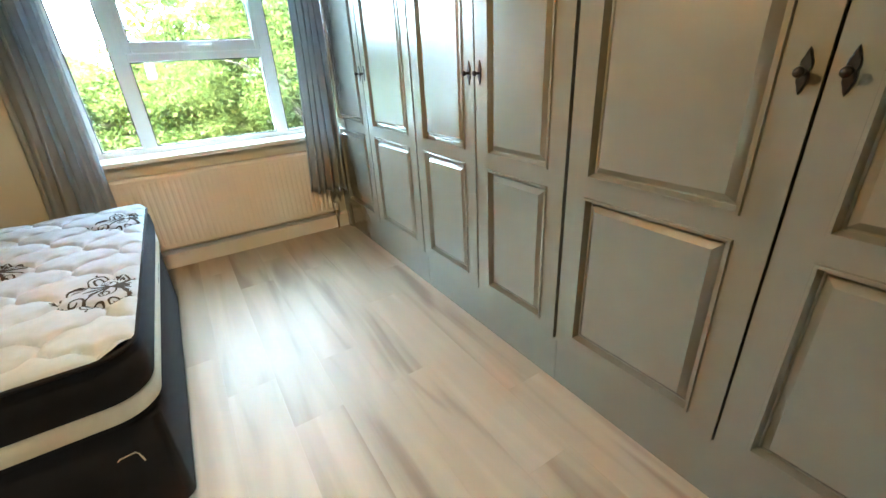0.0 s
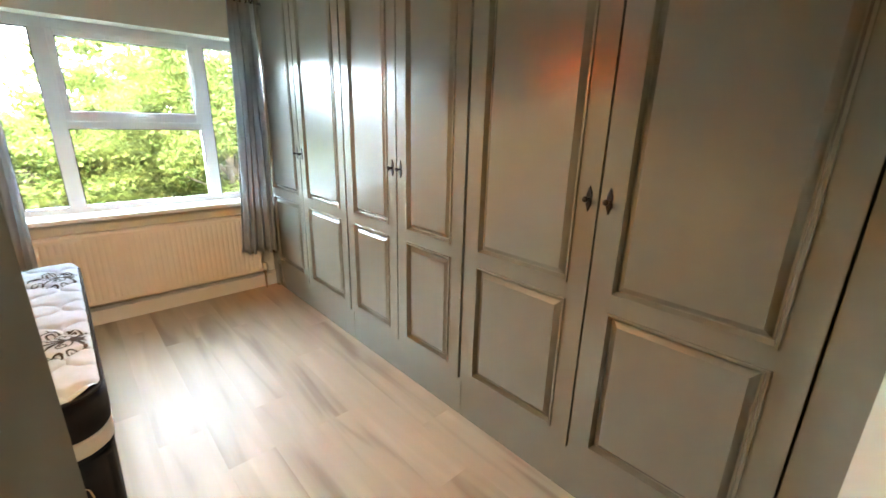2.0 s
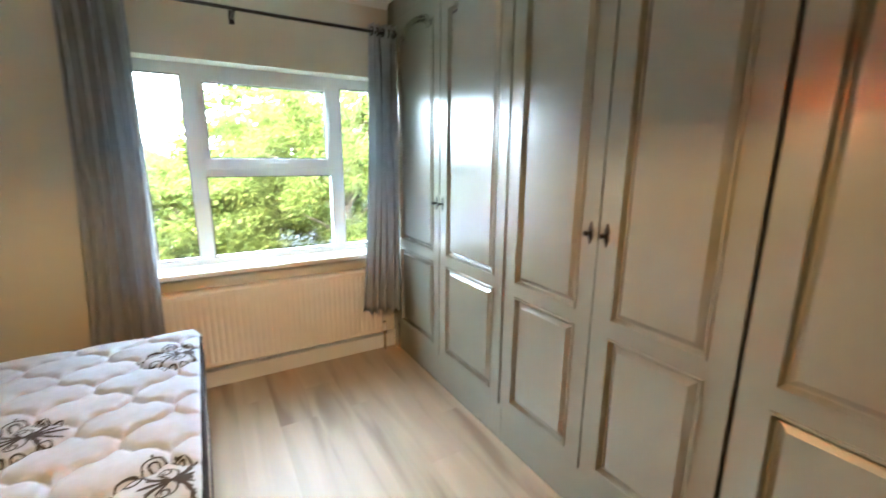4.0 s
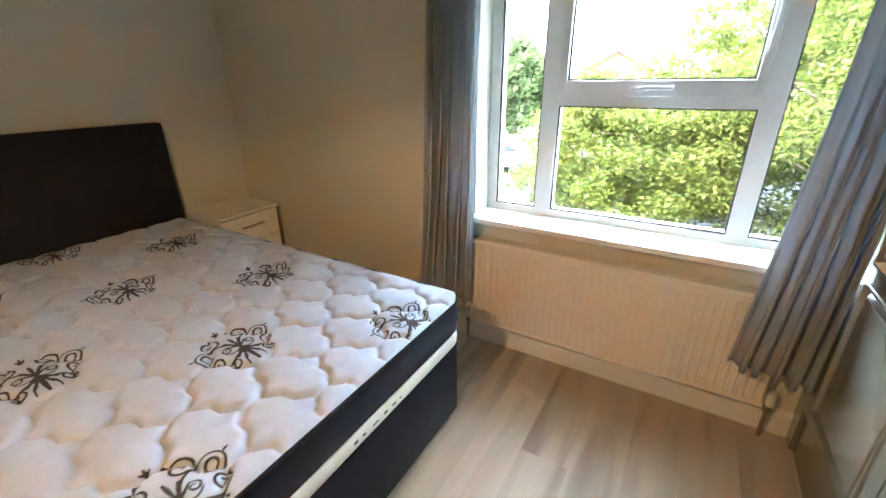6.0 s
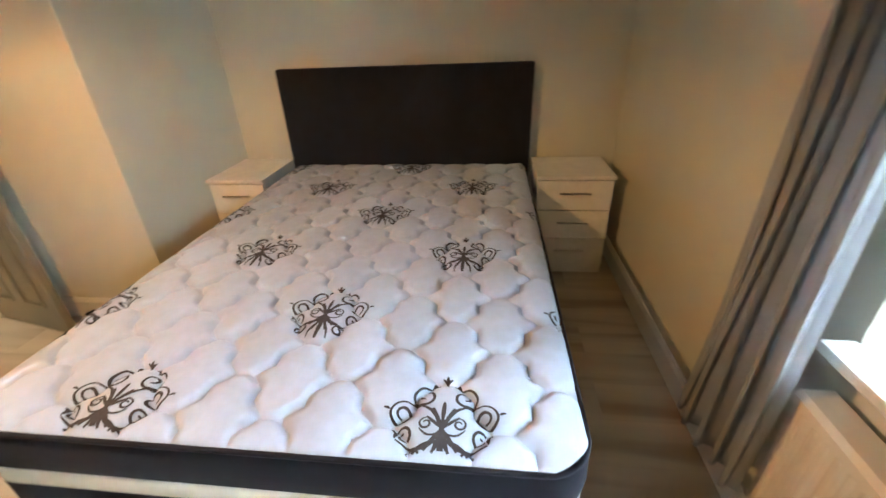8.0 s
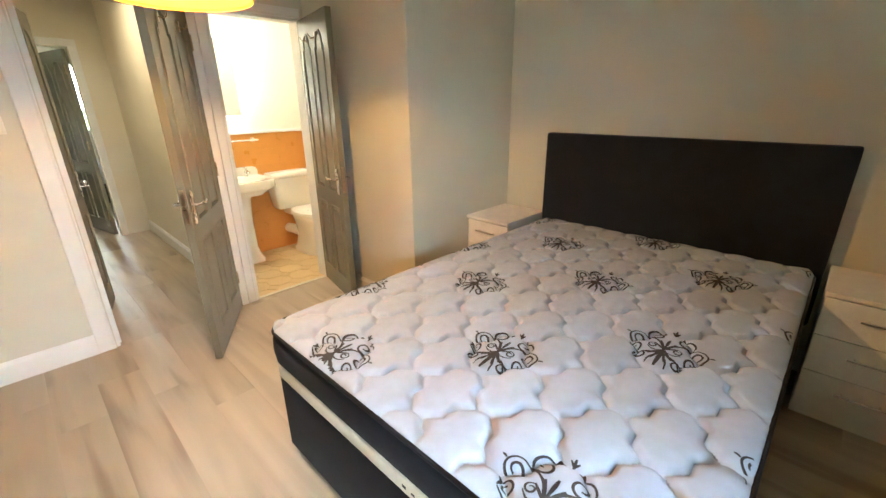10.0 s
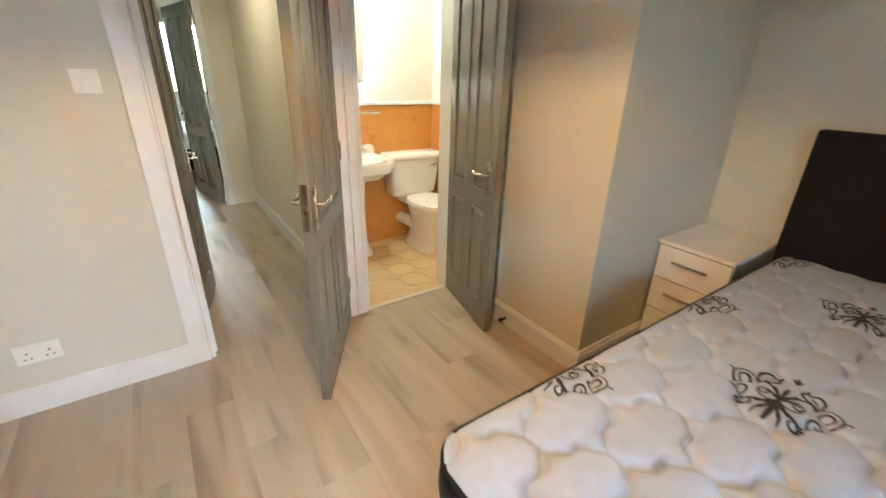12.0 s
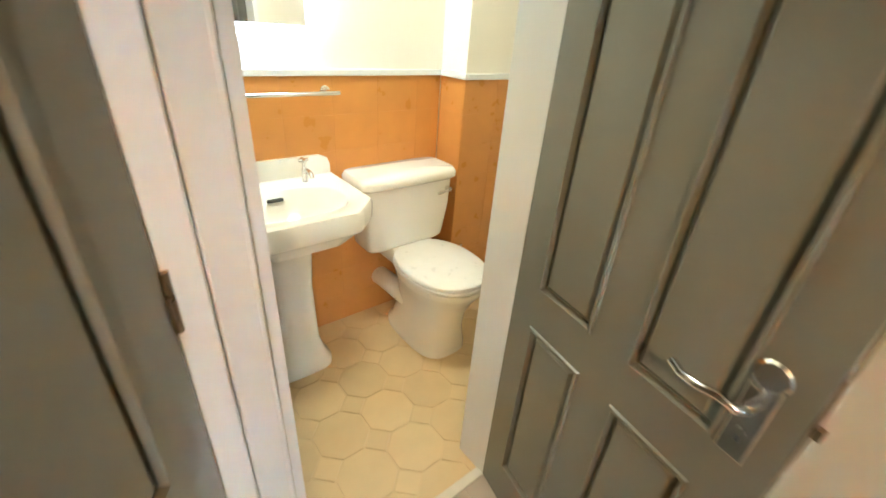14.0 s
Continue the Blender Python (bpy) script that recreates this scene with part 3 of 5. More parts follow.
def wardrobe(y0, y1, doors, hy, label):
    w = thing("wardrobe", label, "wardrobe", group="fitted wardrobes")
    # carcass coloured near-black so the shade behind the door gaps is painted in
    part("carcass", B((XE + 0.022, XW, y1, y1 + 0.018, 0.0, H - 0.005), (XE + 0.022, XW, y0 - 0.018, y0, 0.0, H - 0.005), (XE + 0.022, XW, y1 + 0.018, y0 - 0.018, 0.17, 0.19), (XW - 0.012, XW, y1 + 0.018, y0 - 0.018, 0.19, H - 0.06)), GAPSHADE, w, "interior carcass coloured dark for the shade behind the door gaps")
    part("plinth", B((XE + 0.018, XE + 0.034, y1, y0, 0.0, DZ0 - 0.006), bevel=0.002), SAGE, w)
    part("cornice", B((XE + 0.004, XE + 0.022, y1, y0, DZ1 + 0.004, H), bevel=0.002), SAGE, w)
    for a, b in doors:
        wd = a - b
        st = 0.072
        bm = panelled(wd, DZ1 - DZ0, [(st, wd - st, 0.050, 0.592, 0), (st, wd - st, 0.650, DZ1 - DZ0 - 0.052, 0.058)], 0.02, back=False, groove=0.0165, run=0.0165)
        bm.transform(Matrix(((0, 1, 0, XE), (-1, 0, 0, a), (0, 0, 1, DZ0), (0, 0, 0, 1))))
        d = part("door", bm, SAGE, w)
        y = hy + (0.034 if (a + b) / 2 > hy else -0.034)
        pl = bmesh.new()
        shape = [(0, 0.062), (0.010, 0.048), (0.013, 0.040), (0.022, 0.028), (0.024, 0.012), (0.018, 0.0)]
        pts = shape + [(u, -v) for u, v in reversed(shape[:-1])]
        pts = pts + [(-u, v) for u, v in reversed(pts[1:-1])]
        loft([[(x, y + u * s * 0.62, 1.165 + v * s) for u, v in pts] for x, s in ((XE + 0.0005, 0.68), (XE - 0.003, 0.68), (XE - 0.005, 0.56))], pl)
        p = part("handle_plate", pl, BLACKMETAL, d, "ornate black metal backplate")
        kn = cyl((XE - 0.004, y, 1.165), (XE - 0.022, y, 1.165), 0.0045)
        ball((XE - 0.027, y, 1.165), 0.008, 0.010, 0.010, kn)
        part("knob", kn, BLACKMETAL, d, "small black knob", True)
    return w


wardrobe(-0.085, -1.314, [(-0.095, -0.7065), (-0.7135, -1.308)], -0.710, "grey-green painted fitted wardrobe with arched panel doors beside the curtain")
wardrobe(-1.316, -2.303, [(-1.322, -1.8195), (-1.8265, -2.298)], -1.823, "narrower grey-green painted fitted wardrobe with arched panel doors")
wardrobe(-2.305, -3.480, [(-2.312, -2.8845), (-2.8915, -3.474)], -2.888, "grey-green painted fitted wardrobe with arched panel doors near the doorway")
setting("trim_wardrobe_filler", B((XE + 0.004, XE + 0.022, -0.083, 0.0, 0.0, H), (XE + 0.004, XE + 0.022, YS, -3.481, 0.0, H)), SAGE, "grey-green filler strips at the wardrobe ends", "filler panel")

# ---- bed ----
BX0, BX1, BYN, BYS = 0.115, 2.184, -0.566, -2.060
MT = 0.598     # top of the mattress border
LA, LB = 0.25, 0.2633
CX, CY = 2.105, -1.270


def quilt(x, y):
    """Height of the stitched, padded cover above the border."""
    p0, q0 = (x - CX) / LA + (y - CY) / LB, (x - CX) / LA - (y - CY) / LB
    p = p0 + 0.10 * math.sin(2 * math.pi * q0) + 0.022 * math.sin(6 * math.pi * q0)
    q = q0 + 0.10 * math.sin(2 * math.pi * p0) + 0.022 * math.sin(6 * math.pi * p0)
    d = min(abs(math.sin(math.pi * p)), abs(math.sin(math.pi * q)))
    puff = min(1.0, 3.2 * d) ** 0.45 * 0.72 + 0.28 * d
    e = min(x - BX0, BX1 - x, y - BYS, BYN - y)
    edge = max(0.0, min(1.0, e / 0.09))
    return (0.001 + 0.031 * puff) * math.sqrt(edge * (2 - edge)) + 0.004 * edge * math.sin(3.1 * x + 1.3 * y)


def rounded(x0, x1, y0, y1, r, z, n=8):
    out = []
    for cx, cy, a0 in ((x1 - r, y1 - r, 0), (x0 + r, y1 - r, 90), (x0 + r, y0 + r, 180), (x1 - r, y0 + r, 270)):
        out += [(cx + r * math.cos(radians(a0 + 90 * k / n)), cy + r * math.sin(radians(a0 + 90 * k / n)), z) for k in range(n + 1)]
    return out


def corner_in(x, y, r):
    """A grid point drawn inside the rounded corner."""
    cx = min(max(x, BX0 + r), BX1 - r)
    cy = min(max(y, BYS + r), BYN - r)
    dx, dy = x - cx, y - cy
    if dx == 0 or dy == 0:
        return x, y
    d = math.hypot(dx, dy)
    k = max(abs(dx), abs(dy)) / d
    return cx + dx * k, cy + dy * k


mattress = thing("mattress", "white quilted mattress with charcoal scroll prints and black border", "mattress")
bm = bmesh.new()
NX, NY = 320, 240
grid = []
for i in range(NX + 1):
    col = []
    for j in range(NY + 1):
        x, y = corner_in(BX0 + (BX1 - BX0) * i / NX, BYS + (BYN - BYS) * j / NY, 0.10)
        col.append(bm.verts.new((x, y, MT + quilt(x, y))))
    grid.append(col)
for i in range(NX):
    for j in range(NY):
        bm.faces.new((grid[i][j], grid[i + 1][j], grid[i + 1][j + 1], grid[i][j + 1]))
part("quilted_top", bm, TICKING, mattress, "white quilted cover", True)
sec = []
for d, z in ((0.006, 0.388), (0.0, 0.392), (0.002, 0.400), (0.004, 0.404)):
    sec.append(rounded(BX0 + d, BX1 - d, BYS + d, BYN - d, 0.10, z))
part("lower_border", loft(sec), VELVET, mattress, "black velour lower border", True)
part("side_tape", loft([rounded(BX0 + d, BX1 - d, BYS + d, BYN - d, 0.10, z) for d, z in ((0.002, 0.404), (-0.003, 0.410), (-0.004, 0.432), (-0.003, 0.456), (0.002, 0.462))]), WHITEBAND, mattress, "cream band round the side", True)
part("upper_border", loft([rounded(BX0 + d, BX1 - d, BYS + d, BYN - d, 0.10, z) for d, z in ((0.003, 0.462), (-0.004, 0.475), (-0.008, 0.52), (-0.006, 0.565), (0.003, 0.59), (0.010, MT)) ]), VELVET, mattress, "black velour upper border", True)
pip = bmesh.new()
ring = rounded(BX0 - 0.001, BX1 + 0.001, BYS - 0.001, BYN + 0.001, 0.10, MT)
tube(ring + ring[:1], 0.0065, 8, pip)
part("piping", pip, VELVET, mattress, "black piped edge", True)


for k, (y, w) in enumerate(((-1.02, 0.018), (-1.05, 0.034), (-1.095, 0.03), (-1.14, 0.05), (-1.20, 0.026), (-1.235, 0.03))):
    part("tape_lettering", B((BX1 + 0.0035, BX1 + 0.0046, y - w * 0.55, y, 0.428, 0.4335 + 0.002 * (k % 3)), bevel=0.0004), PRINT, mattress, "faint dark mark on the cream band")


def ribbon(bm, pts, w, c):
    """A flat printed stroke that follows the cover; it tapers to both ends."""
    prev = None
    n = len(pts) - 1
    for i, (u, v) in enumerate(pts):
        a, b = pts[max(i - 1, 0)], pts[min(i + 1, n)]
        du, dv = b[0] - a[0], b[1] - a[1]
        d = math.hypot(du, dv) or 1
        h = w * (0.35 + 0.65 * math.sin(math.pi * min(1, max(0, 0.08 + 0.84 * i / n))))
        vs = []
        for s in (1, -1):
            uu, vv = u - s * dv / d * h, v + s * du / d * h
            x, y = c[0] - vv, c[1] + uu
            if not (BX0 + 0.012 < x < BX1 - 0.012 and BYS + 0.012 < y < BYN - 0.012):
                vs = None
                break
            vs.append(bm.verts.new((x, y, MT + quilt(x, y) + 0.0022)))
        if vs and prev:
            bm.faces.new((prev[0], vs[0], vs[1], prev[1]))
        prev = vs


def curl(cu, cv, r, a0, turns, grow, n=30):
    return [(cu + r * (1 - grow * k / n) * math.cos(a0 + turns * 2 * math.pi * k / n), cv + r * (1 - grow * k / n) * math.sin(a0 + turns * 2 * math.pi * k / n)) for k in range(n + 1)]


def arc(p, q, bow, n=12):
    (a, b), (c, d) = p, q
    return [(a + (c - a) * t - (d - b) * bow * math.sin(math.pi * t), b + (d - b) * t + (c - a) * bow * math.sin(math.pi * t)) for t in [k / n for k in range(n + 1)]]


def motif(c):
    """A symmetrical scroll print: a stem with leaves, curled tendrils to both sides and a bud above."""
    bm = bmesh.new()
    for s in (1, -1):
        m = lambda pts: [(s * u * 0.97, v * 0.97) for u, v in pts]
        for pts, w in ((arc((0.004, -0.005), (0.066, 0.056), 0.16), 0.0032), (curl(0.047, 0.080, 0.034, 1.9, -1.55, 0.78, 40), 0.0036),
                       (arc((0.036, 0.113), (0.014, 0.128), -0.25), 0.0034),
                       (arc((0.004, -0.010), (0.098, 0.060), 0.20), 0.0030), (curl(0.096, 0.028, 0.033, 2.1, -1.6, 0.78, 40), 0.0038),
                       (arc((0.127, 0.036), (0.142, 0.040), 0.1), 0.0034),
                       (curl(0.038, 0.002, 0.017, 2.2, -1.3, 0.7), 0.0028), (arc((0.0, -0.018), (0.052, -0.010), -0.25), 0.0026),
                       (arc((0.0, -0.030), (0.100, -0.040), -0.22), 0.0034), (curl(0.084, -0.026, 0.021, -0.6, 1.35, 0.74, 34), 0.0032),
                       (arc((0.104, -0.036), (0.112, -0.014), 0.3), 0.0036),
                       (arc((0.0, -0.040), (0.072, -0.086), 0.16), 0.0036), (curl(0.056, -0.076, 0.020, -0.5, 1.3, 0.72, 34), 0.0030),
                       (arc((0.004, -0.045), (0.030, -0.108), 0.10), 0.0034)):
            ribbon(bm, m(pts), w, c)
        for a, ln, w in ((0.42, 0.062, 0.0050), (0.85, 0.050, 0.0040), (2.5, 0.060, 0.0048), (2.85, 0.072, 0.0045)):
            ribbon(bm, m([(math.sin(a) * ln * t, -0.012 + math.cos(a) * ln * t) for t in [k / 6 for k in range(7)]]), w, c)
    ribbon(bm, [(0, -0.112 + 0.125 * k / 14) for k in range(15)], 0.0072, c)
    ribbon(bm, [(0, 0.010 + 0.050 * k / 8) for k in range(9)], 0.0052, c)
    ribbon(bm, [(0, 0.122 + 0.020 * k / 4) for k in range(5)], 0.0040, c)
    for s in (1, -1):
        ribbon(bm, [(s * 0.012 * t, 0.128 + 0.008 * t) for t in [k / 4 for k in range(5)]], 0.0022, c)
    return bm


for i in range(6):
    for j in (-2, -1, 0, 1, 2):
        if (i + j) % 2 == 0 or abs(j) > 2:
            continue
        part("scroll_print", motif((CX - 0.375 * (i), CY + 0.395 * j)), PRINT, mattress, "charcoal printed scroll motif")
base = thing("divan_base", "black velour divan bed base standing on small feet", "bed base")
part("box", loft([rounded(BX0 + d, BX1 - 0.012 - d, BYS + 0.012 + d, BYN - 0.012 - d, 0.035, z) for d, z in ((0.006, 0.035), (0.0, 0.043), (0.0, 0.378), (0.008, 0.386))]), VELVET, base, "", True)
for x in (BX0 + 0.14, BX1 - 0.14):
    for y in (BYS + 0.14, BYN - 0.14):
        part("foot", cyl((x, y, 0), (x, y, 0.04), 0.03, 0.024), BLACKMETAL, base, "", True)
part("drawer_pull", tube([(2.050, BYS - 0.001, 0.292), (2.056, BYS + 0.004, 0.294), (2.092, BYS + 0.004, 0.297), (2.098, BYS + 0.004, 0.290), (2.103, BYS + 0.004, 0.258)], 0.003), CHROME, base, "small bent metal pull", True)
head = thing("headboard", "plain black velour headboard standing against the wall", "headboard")
part("panel", B((0.02, 0.088, -2.112, -0.537, 0.30, 1.197), bevel=0.014), VELVET, head, "", True)
for y in (-1.75, -0.90):
    part("strut", B((0.022, 0.05, y - 0.03, y + 0.03, 0.0, 0.32), bevel=0.003), BLACKMETAL, head)


# ---- bedside chests ----
def bedside(y0, y1, xf, label):
    n = thing("bedside_chest", label, "bedside chest", group="pair of bedside chests")
    zt = 0.632
    part("top", B((0.04, xf + 0.012, y0 - 0.006, y1 + 0.006, zt - 0.020, zt), bevel=0.003), WHITEWOOD, n)
    part("body", B((0.045, xf - 0.018, y0, y0 + 0.016, 0.0, zt - 0.02), (0.045, xf - 0.018, y1 - 0.016, y1, 0.0, zt - 0.02), (0.045, 0.055, y0 + 0.016, y1 - 0.016, 0.0, zt - 0.02),
                   (0.055, xf - 0.02, y0 + 0.016, y1 - 0.016, 0.04, 0.056), (xf - 0.03, xf - 0.018, y0 + 0.016, y1 - 0.016, 0.0, 0.06)), WHITEWOOD, n)
    hz = (zt - 0.03 - 0.06) / 3
    for k in range(3):
        z = 0.062 + k * hz
        d = part("drawer", B((xf - 0.016, xf, y0 + 0.002, y1 - 0.002, z + 0.003, z + hz - 0.002), bevel=0.002), WHITEWOOD, n)
        ym, zm = (y0 + y1) / 2, z + hz * 0.62
        h = tube([(xf + 0.024, ym - 0.085, zm), (xf + 0.024, ym + 0.085, zm)], 0.006)
        for q in (-0.06, 0.06):
            cyl((xf - 0.002, ym + q, zm), (xf + 0.024, ym + q, zm), 0.004, bm=h)
        part("handle", h, CHROME, d, "slim chrome bar handle", True)
    return n


bedside(-2.472, -2.125, 0.495, "white wood-effect bedside chest of three drawers beside the boxed corner")
bedside(-0.515, -0.095, 0.430, "white wood-effect bedside chest of three drawers in the window corner")

# ---- pendant lamp ----
LX, LY = 2.25, -2.07
pen = thing("pendant_lamp", "lit pendant lamp with an orange drum shade", "pendant lamp")
sh = bmesh.new()
n = 48
loft([[(LX + r * math.cos(2 * math.pi * k / n), LY + r * math.sin(2 * math.pi * k / n), z) for k in range(n)] for r, z in ((0.197, 1.700), (0.200, 1.705), (0.190, 1.955), (0.187, 1.955), (0.195, 1.707))] , sh, False, False)
part("shade", sh, SHADE, pen, "orange fabric drum shade", True)
part("flex", cyl((LX, LY, 1.86), (LX, LY, H), 0.0035, seg=8), PLASTIC, pen, "white flex", True)
part("ceiling_rose", cyl((LX, LY, H - 0.025), (LX, LY, H), 0.045, 0.05, 24), PLASTIC, pen, "white ceiling rose", True)
part("lampholder", cyl((LX, LY, 1.795), (LX, LY, 1.87), 0.018, 0.014), PLASTIC, pen, "", True)
sp = bmesh.new()
for a in (0, 120, 240):
    tube([(LX, LY, 1.85), (LX + 0.192 * math.cos(radians(a)), LY + 0.192 * math.sin(radians(a)), 1.85)], 0.002, 6, sp)
part("spider", sp, BLACKMETAL, pen, "thin wire shade carrier")


# ---- doors ----
def lever(parent, u, v, y, sgn, flip):
    """Lever handle on a backplate, at u, v on a leaf's face y; sgn: the way it stands out."""
    pl = B((u - 0.021, u + 0.021, min(y, y + sgn * 0.007), max(y, y + sgn * 0.007), v - 0.105, v + 0.055), bevel=0.003)
    cyl((u, y + sgn * 0.006, v + 0.050), (u, y + sgn * 0.010, v + 0.050), 0.024, 0.020, bm=pl)
    cyl((u, y + sgn * 0.006, v - 0.055), (u, y + sgn * 0.009, v - 0.055), 0.007, bm=pl)
    h = part("door_handle", pl, CHROME, parent, "chrome lever handle on a shaped plate")
    lv = tube([(u, y, v), (u, y + sgn * 0.030, v), (u + flip * 0.008, y + sgn * 0.045, v), (u + flip * 0.03, y + sgn * 0.048, v + 0.005), (u + flip * 0.06, y + sgn * 0.048, v - 0.003), (u + flip * 0.085, y + sgn * 0.047, v - 0.005), (u + flip * 0.104, y + sgn * 0.045, v + 0.003)], 0.0075, 10)
    part("lever", lv, CHROME, h, "", True)
    # small block on the plate, the shade of the hole put in as colour
    part("keyhole", B((u - 0.003, u + 0.003, min(y + sgn * 0.007, y + sgn * 0.0085), max(y + sgn * 0.007, y + sgn * 0.0085), v - 0.072, v - 0.054)), GAPSHADE, h)


def door_leaf(name, w, hinge, angle, label, hooks, hv=0.908):
    """A four-panel leaf hinged at its u = 0 edge; u runs along the leaf, the face y = 0 looks to the local -y."""
    h = DH - 0.025
    st, mid = 0.105 if w > 0.65 else 0.080, 0.088
    pw = (w - 2 * st - mid) / 2
    a = [(st, st + pw, 0.155, 0.698, 0), (st + pw + mid, w - st, 0.155, 0.698, 0), (st, st + pw, 0.803, h - 0.10, 0.09), (st + pw + mid, w - st, 0.803, h - 0.10, 0.09)]
    bm = panelled(w, h, a, 0.038, True, 0.011, 0.011)
    ob = tagged(link_mesh(name, bm, DOORGREY), label, "door", "", "structure")
    ob.matrix_world = pose(hinge[0], hinge[1], 0.008, 0, 0, angle)
    lever(ob, w - 0.055, hv, 0.0, -1, -1)
    lever(ob, w - 0.055, hv, 0.038, 1, -1)
    part("latch_plate", B((w, w + 0.002, 0.008, 0.030, hv - 0.09, hv + 0.09), (w + 0.002, w + 0.012, 0.013, 0.025, hv - 0.008, hv + 0.008)), BRASS, ob)
    for v in (0.22, 1.0, 1.75):
        part("hinge", cyl((-0.004, 0.040, v - 0.045), (-0.004, 0.040, v + 0.045), 0.006, seg=10), BRASS, ob, "", True)
    for u, y in hooks:
        s = -1 if y == 0 else 1
        k = B((u - 0.008, u + 0.008, min(y, y + s * 0.004), max(y, y + s * 0.004), h - 0.16, h - 0.11))
        tube([(u, y, h - 0.14), (u, y + s * 0.03, h - 0.146), (u, y + s * 0.04, h - 0.135), (u, y + s * 0.043, h - 0.12)], 0.004, 8, k)
        part("coat_hook", k, BRASS, ob, "small metal coat hook")
    return ob


door_leaf("door_1", 0.700, (EX0 + 0.016, YS + 0.002), 60, "grey painted four-panel bedroom door standing open", [(0.20, 0.038), (0.53, 0.038)])
door_leaf("door_2", 0.590, (QX0 + 0.020, YS + 0.002), 77.8, "grey painted four-panel bathroom door standing open", [(0.18, 0.0), (0.36, 0.0)])
door_leaf("door_3", 0.70, (2.572, YS - TS - 0.05), 257, "grey painted four-panel hall door standing open", [])
door_leaf("door_4", 0.74, (2.06, -6.46), 282, "grey painted four-panel door of the far room standing open", [])
stop = thing("door_stop", "small dark door stop at the skirting", "door stop")
dsb = cyl((BX + 0.017, -2.995, 0.05), (BX + 0.05, -2.995, 0.05), 0.007)
cyl((BX + 0.05, -2.995, 0.05), (BX + 0.062, -2.995, 0.05), 0.013, bm=dsb)
part("stem", dsb, BLACKMETAL, stop, "", True)

# ---- switch and socket ----
sw = thing("light_switch", "white plastic light switch on the wall", "light switch")
part("plate", B((2.686, 2.770, YS, YS + 0.009, 1.286, 1.370), bevel=0.003), PLASTIC, sw)
part("rocker", B((2.713, 2.743, YS + 0.008, YS + 0.013, 1.307, 1.349), bevel=0.002), PLASTIC, sw)
so = thing("double_socket", "white plastic double wall socket above the skirting", "socket")
part("plate", B((3.066, 3.212, YS, YS + 0.009, 0.235, 0.321), bevel=0.003), PLASTIC, so)
for x in (3.104, 3.174):
    for dx, dz in ((0, 0.014), (-0.011, -0.012), (0.011, -0.012)):
        # pin holes are flat blocks, their shade given by near-black colour
        part("slot", B((x + dx - 0.003, x + dx + 0.003, YS + 0.0085, YS + 0.0095, 0.27 + dz - 0.003, 0.27 + dz + 0.003)), GAPSHADE, so)
    part("rocker", B((x - 0.006, x + 0.006, YS + 0.008, YS + 0.012, 0.300, 0.314), bevel=0.001), PLASTIC, so)

# ---- bathroom ----
bas = thing("pedestal_basin", "white ceramic pedestal wash basin with an upstand", "wash basin")
bx0, bx1, by0, by1 = 1.095, 1.645, YB, -4.165


def basin_ring(d, z):
    """The basin's outline: a rectangle with its two front corners cut off."""
    a, b = (bx1 - bx0) / 2 - d, (by1 - by0) / 2 - d * 0.5
    cut = (a + b) / math.sqrt(2) - 0.068
    out = []
    for k in range(72):
        t = 2 * math.pi * k / 72
        ux, uy = math.cos(t), math.sin(t)
        r = min(a / max(1e-6, abs(ux)), b / max(1e-6, abs(uy)))
        if uy > 0:
            r = min(r, cut * math.sqrt(2) / (abs(ux) + uy))
        out.append(((bx0 + bx1) / 2 + r * ux, (by0 + by1) / 2 + r * uy, z))
    return out


def bowl_ring(rx, ry, z, p=2.6):
    return oval((bx0 + bx1) / 2, -4.365, rx, ry, z, 72, p)


bb = loft([basin_ring(0.07, 0.655), basin_ring(0.03, 0.690), basin_ring(0.012, 0.700), basin_ring(0.003, 0.704), basin_ring(0.0, 0.712), basin_ring(0.0, 0.768), basin_ring(0.006, 0.778), bowl_ring(0.215, 0.150, 0.778), bowl_ring(0.205, 0.140, 0.768), bowl_ring(0.17, 0.115, 0.70), bowl_ring(0.10, 0.07, 0.655), bowl_ring(0.02, 0.02, 0.648)])
part("bowl", bb, CERAMIC, bas, "", True)
up = loft([[(x, y, z) for x, z in [(bx0 + 0.01, 0.77), (bx1 - 0.01, 0.77), (bx1 - 0.01, 0.815), (bx1 - 0.02, 0.842), (bx1 - 0.05, 0.856), (bx0 + 0.05, 0.856), (bx0 + 0.02, 0.842), (bx0 + 0.01, 0.815)]] for y in (YB + 0.002, YB + 0.018, YB + 0.026)])
part("upstand", up, CERAMIC, bas)
xc = (bx0 + bx1) / 2
pd = loft([oval(xc, -4.44, rx, ry, z, 28, pw) for rx, ry, z, pw in ((0.125, 0.105, 0.0, 4), (0.125, 0.105, 0.03, 4), (0.105, 0.09, 0.06, 3.5), (0.085, 0.078, 0.14, 3), (0.078, 0.072, 0.4, 3), (0.092, 0.085, 0.60, 3), (0.13, 0.12, 0.668, 3))])
part("pedestal", pd, CERAMIC, bas, "white ceramic pedestal", True)
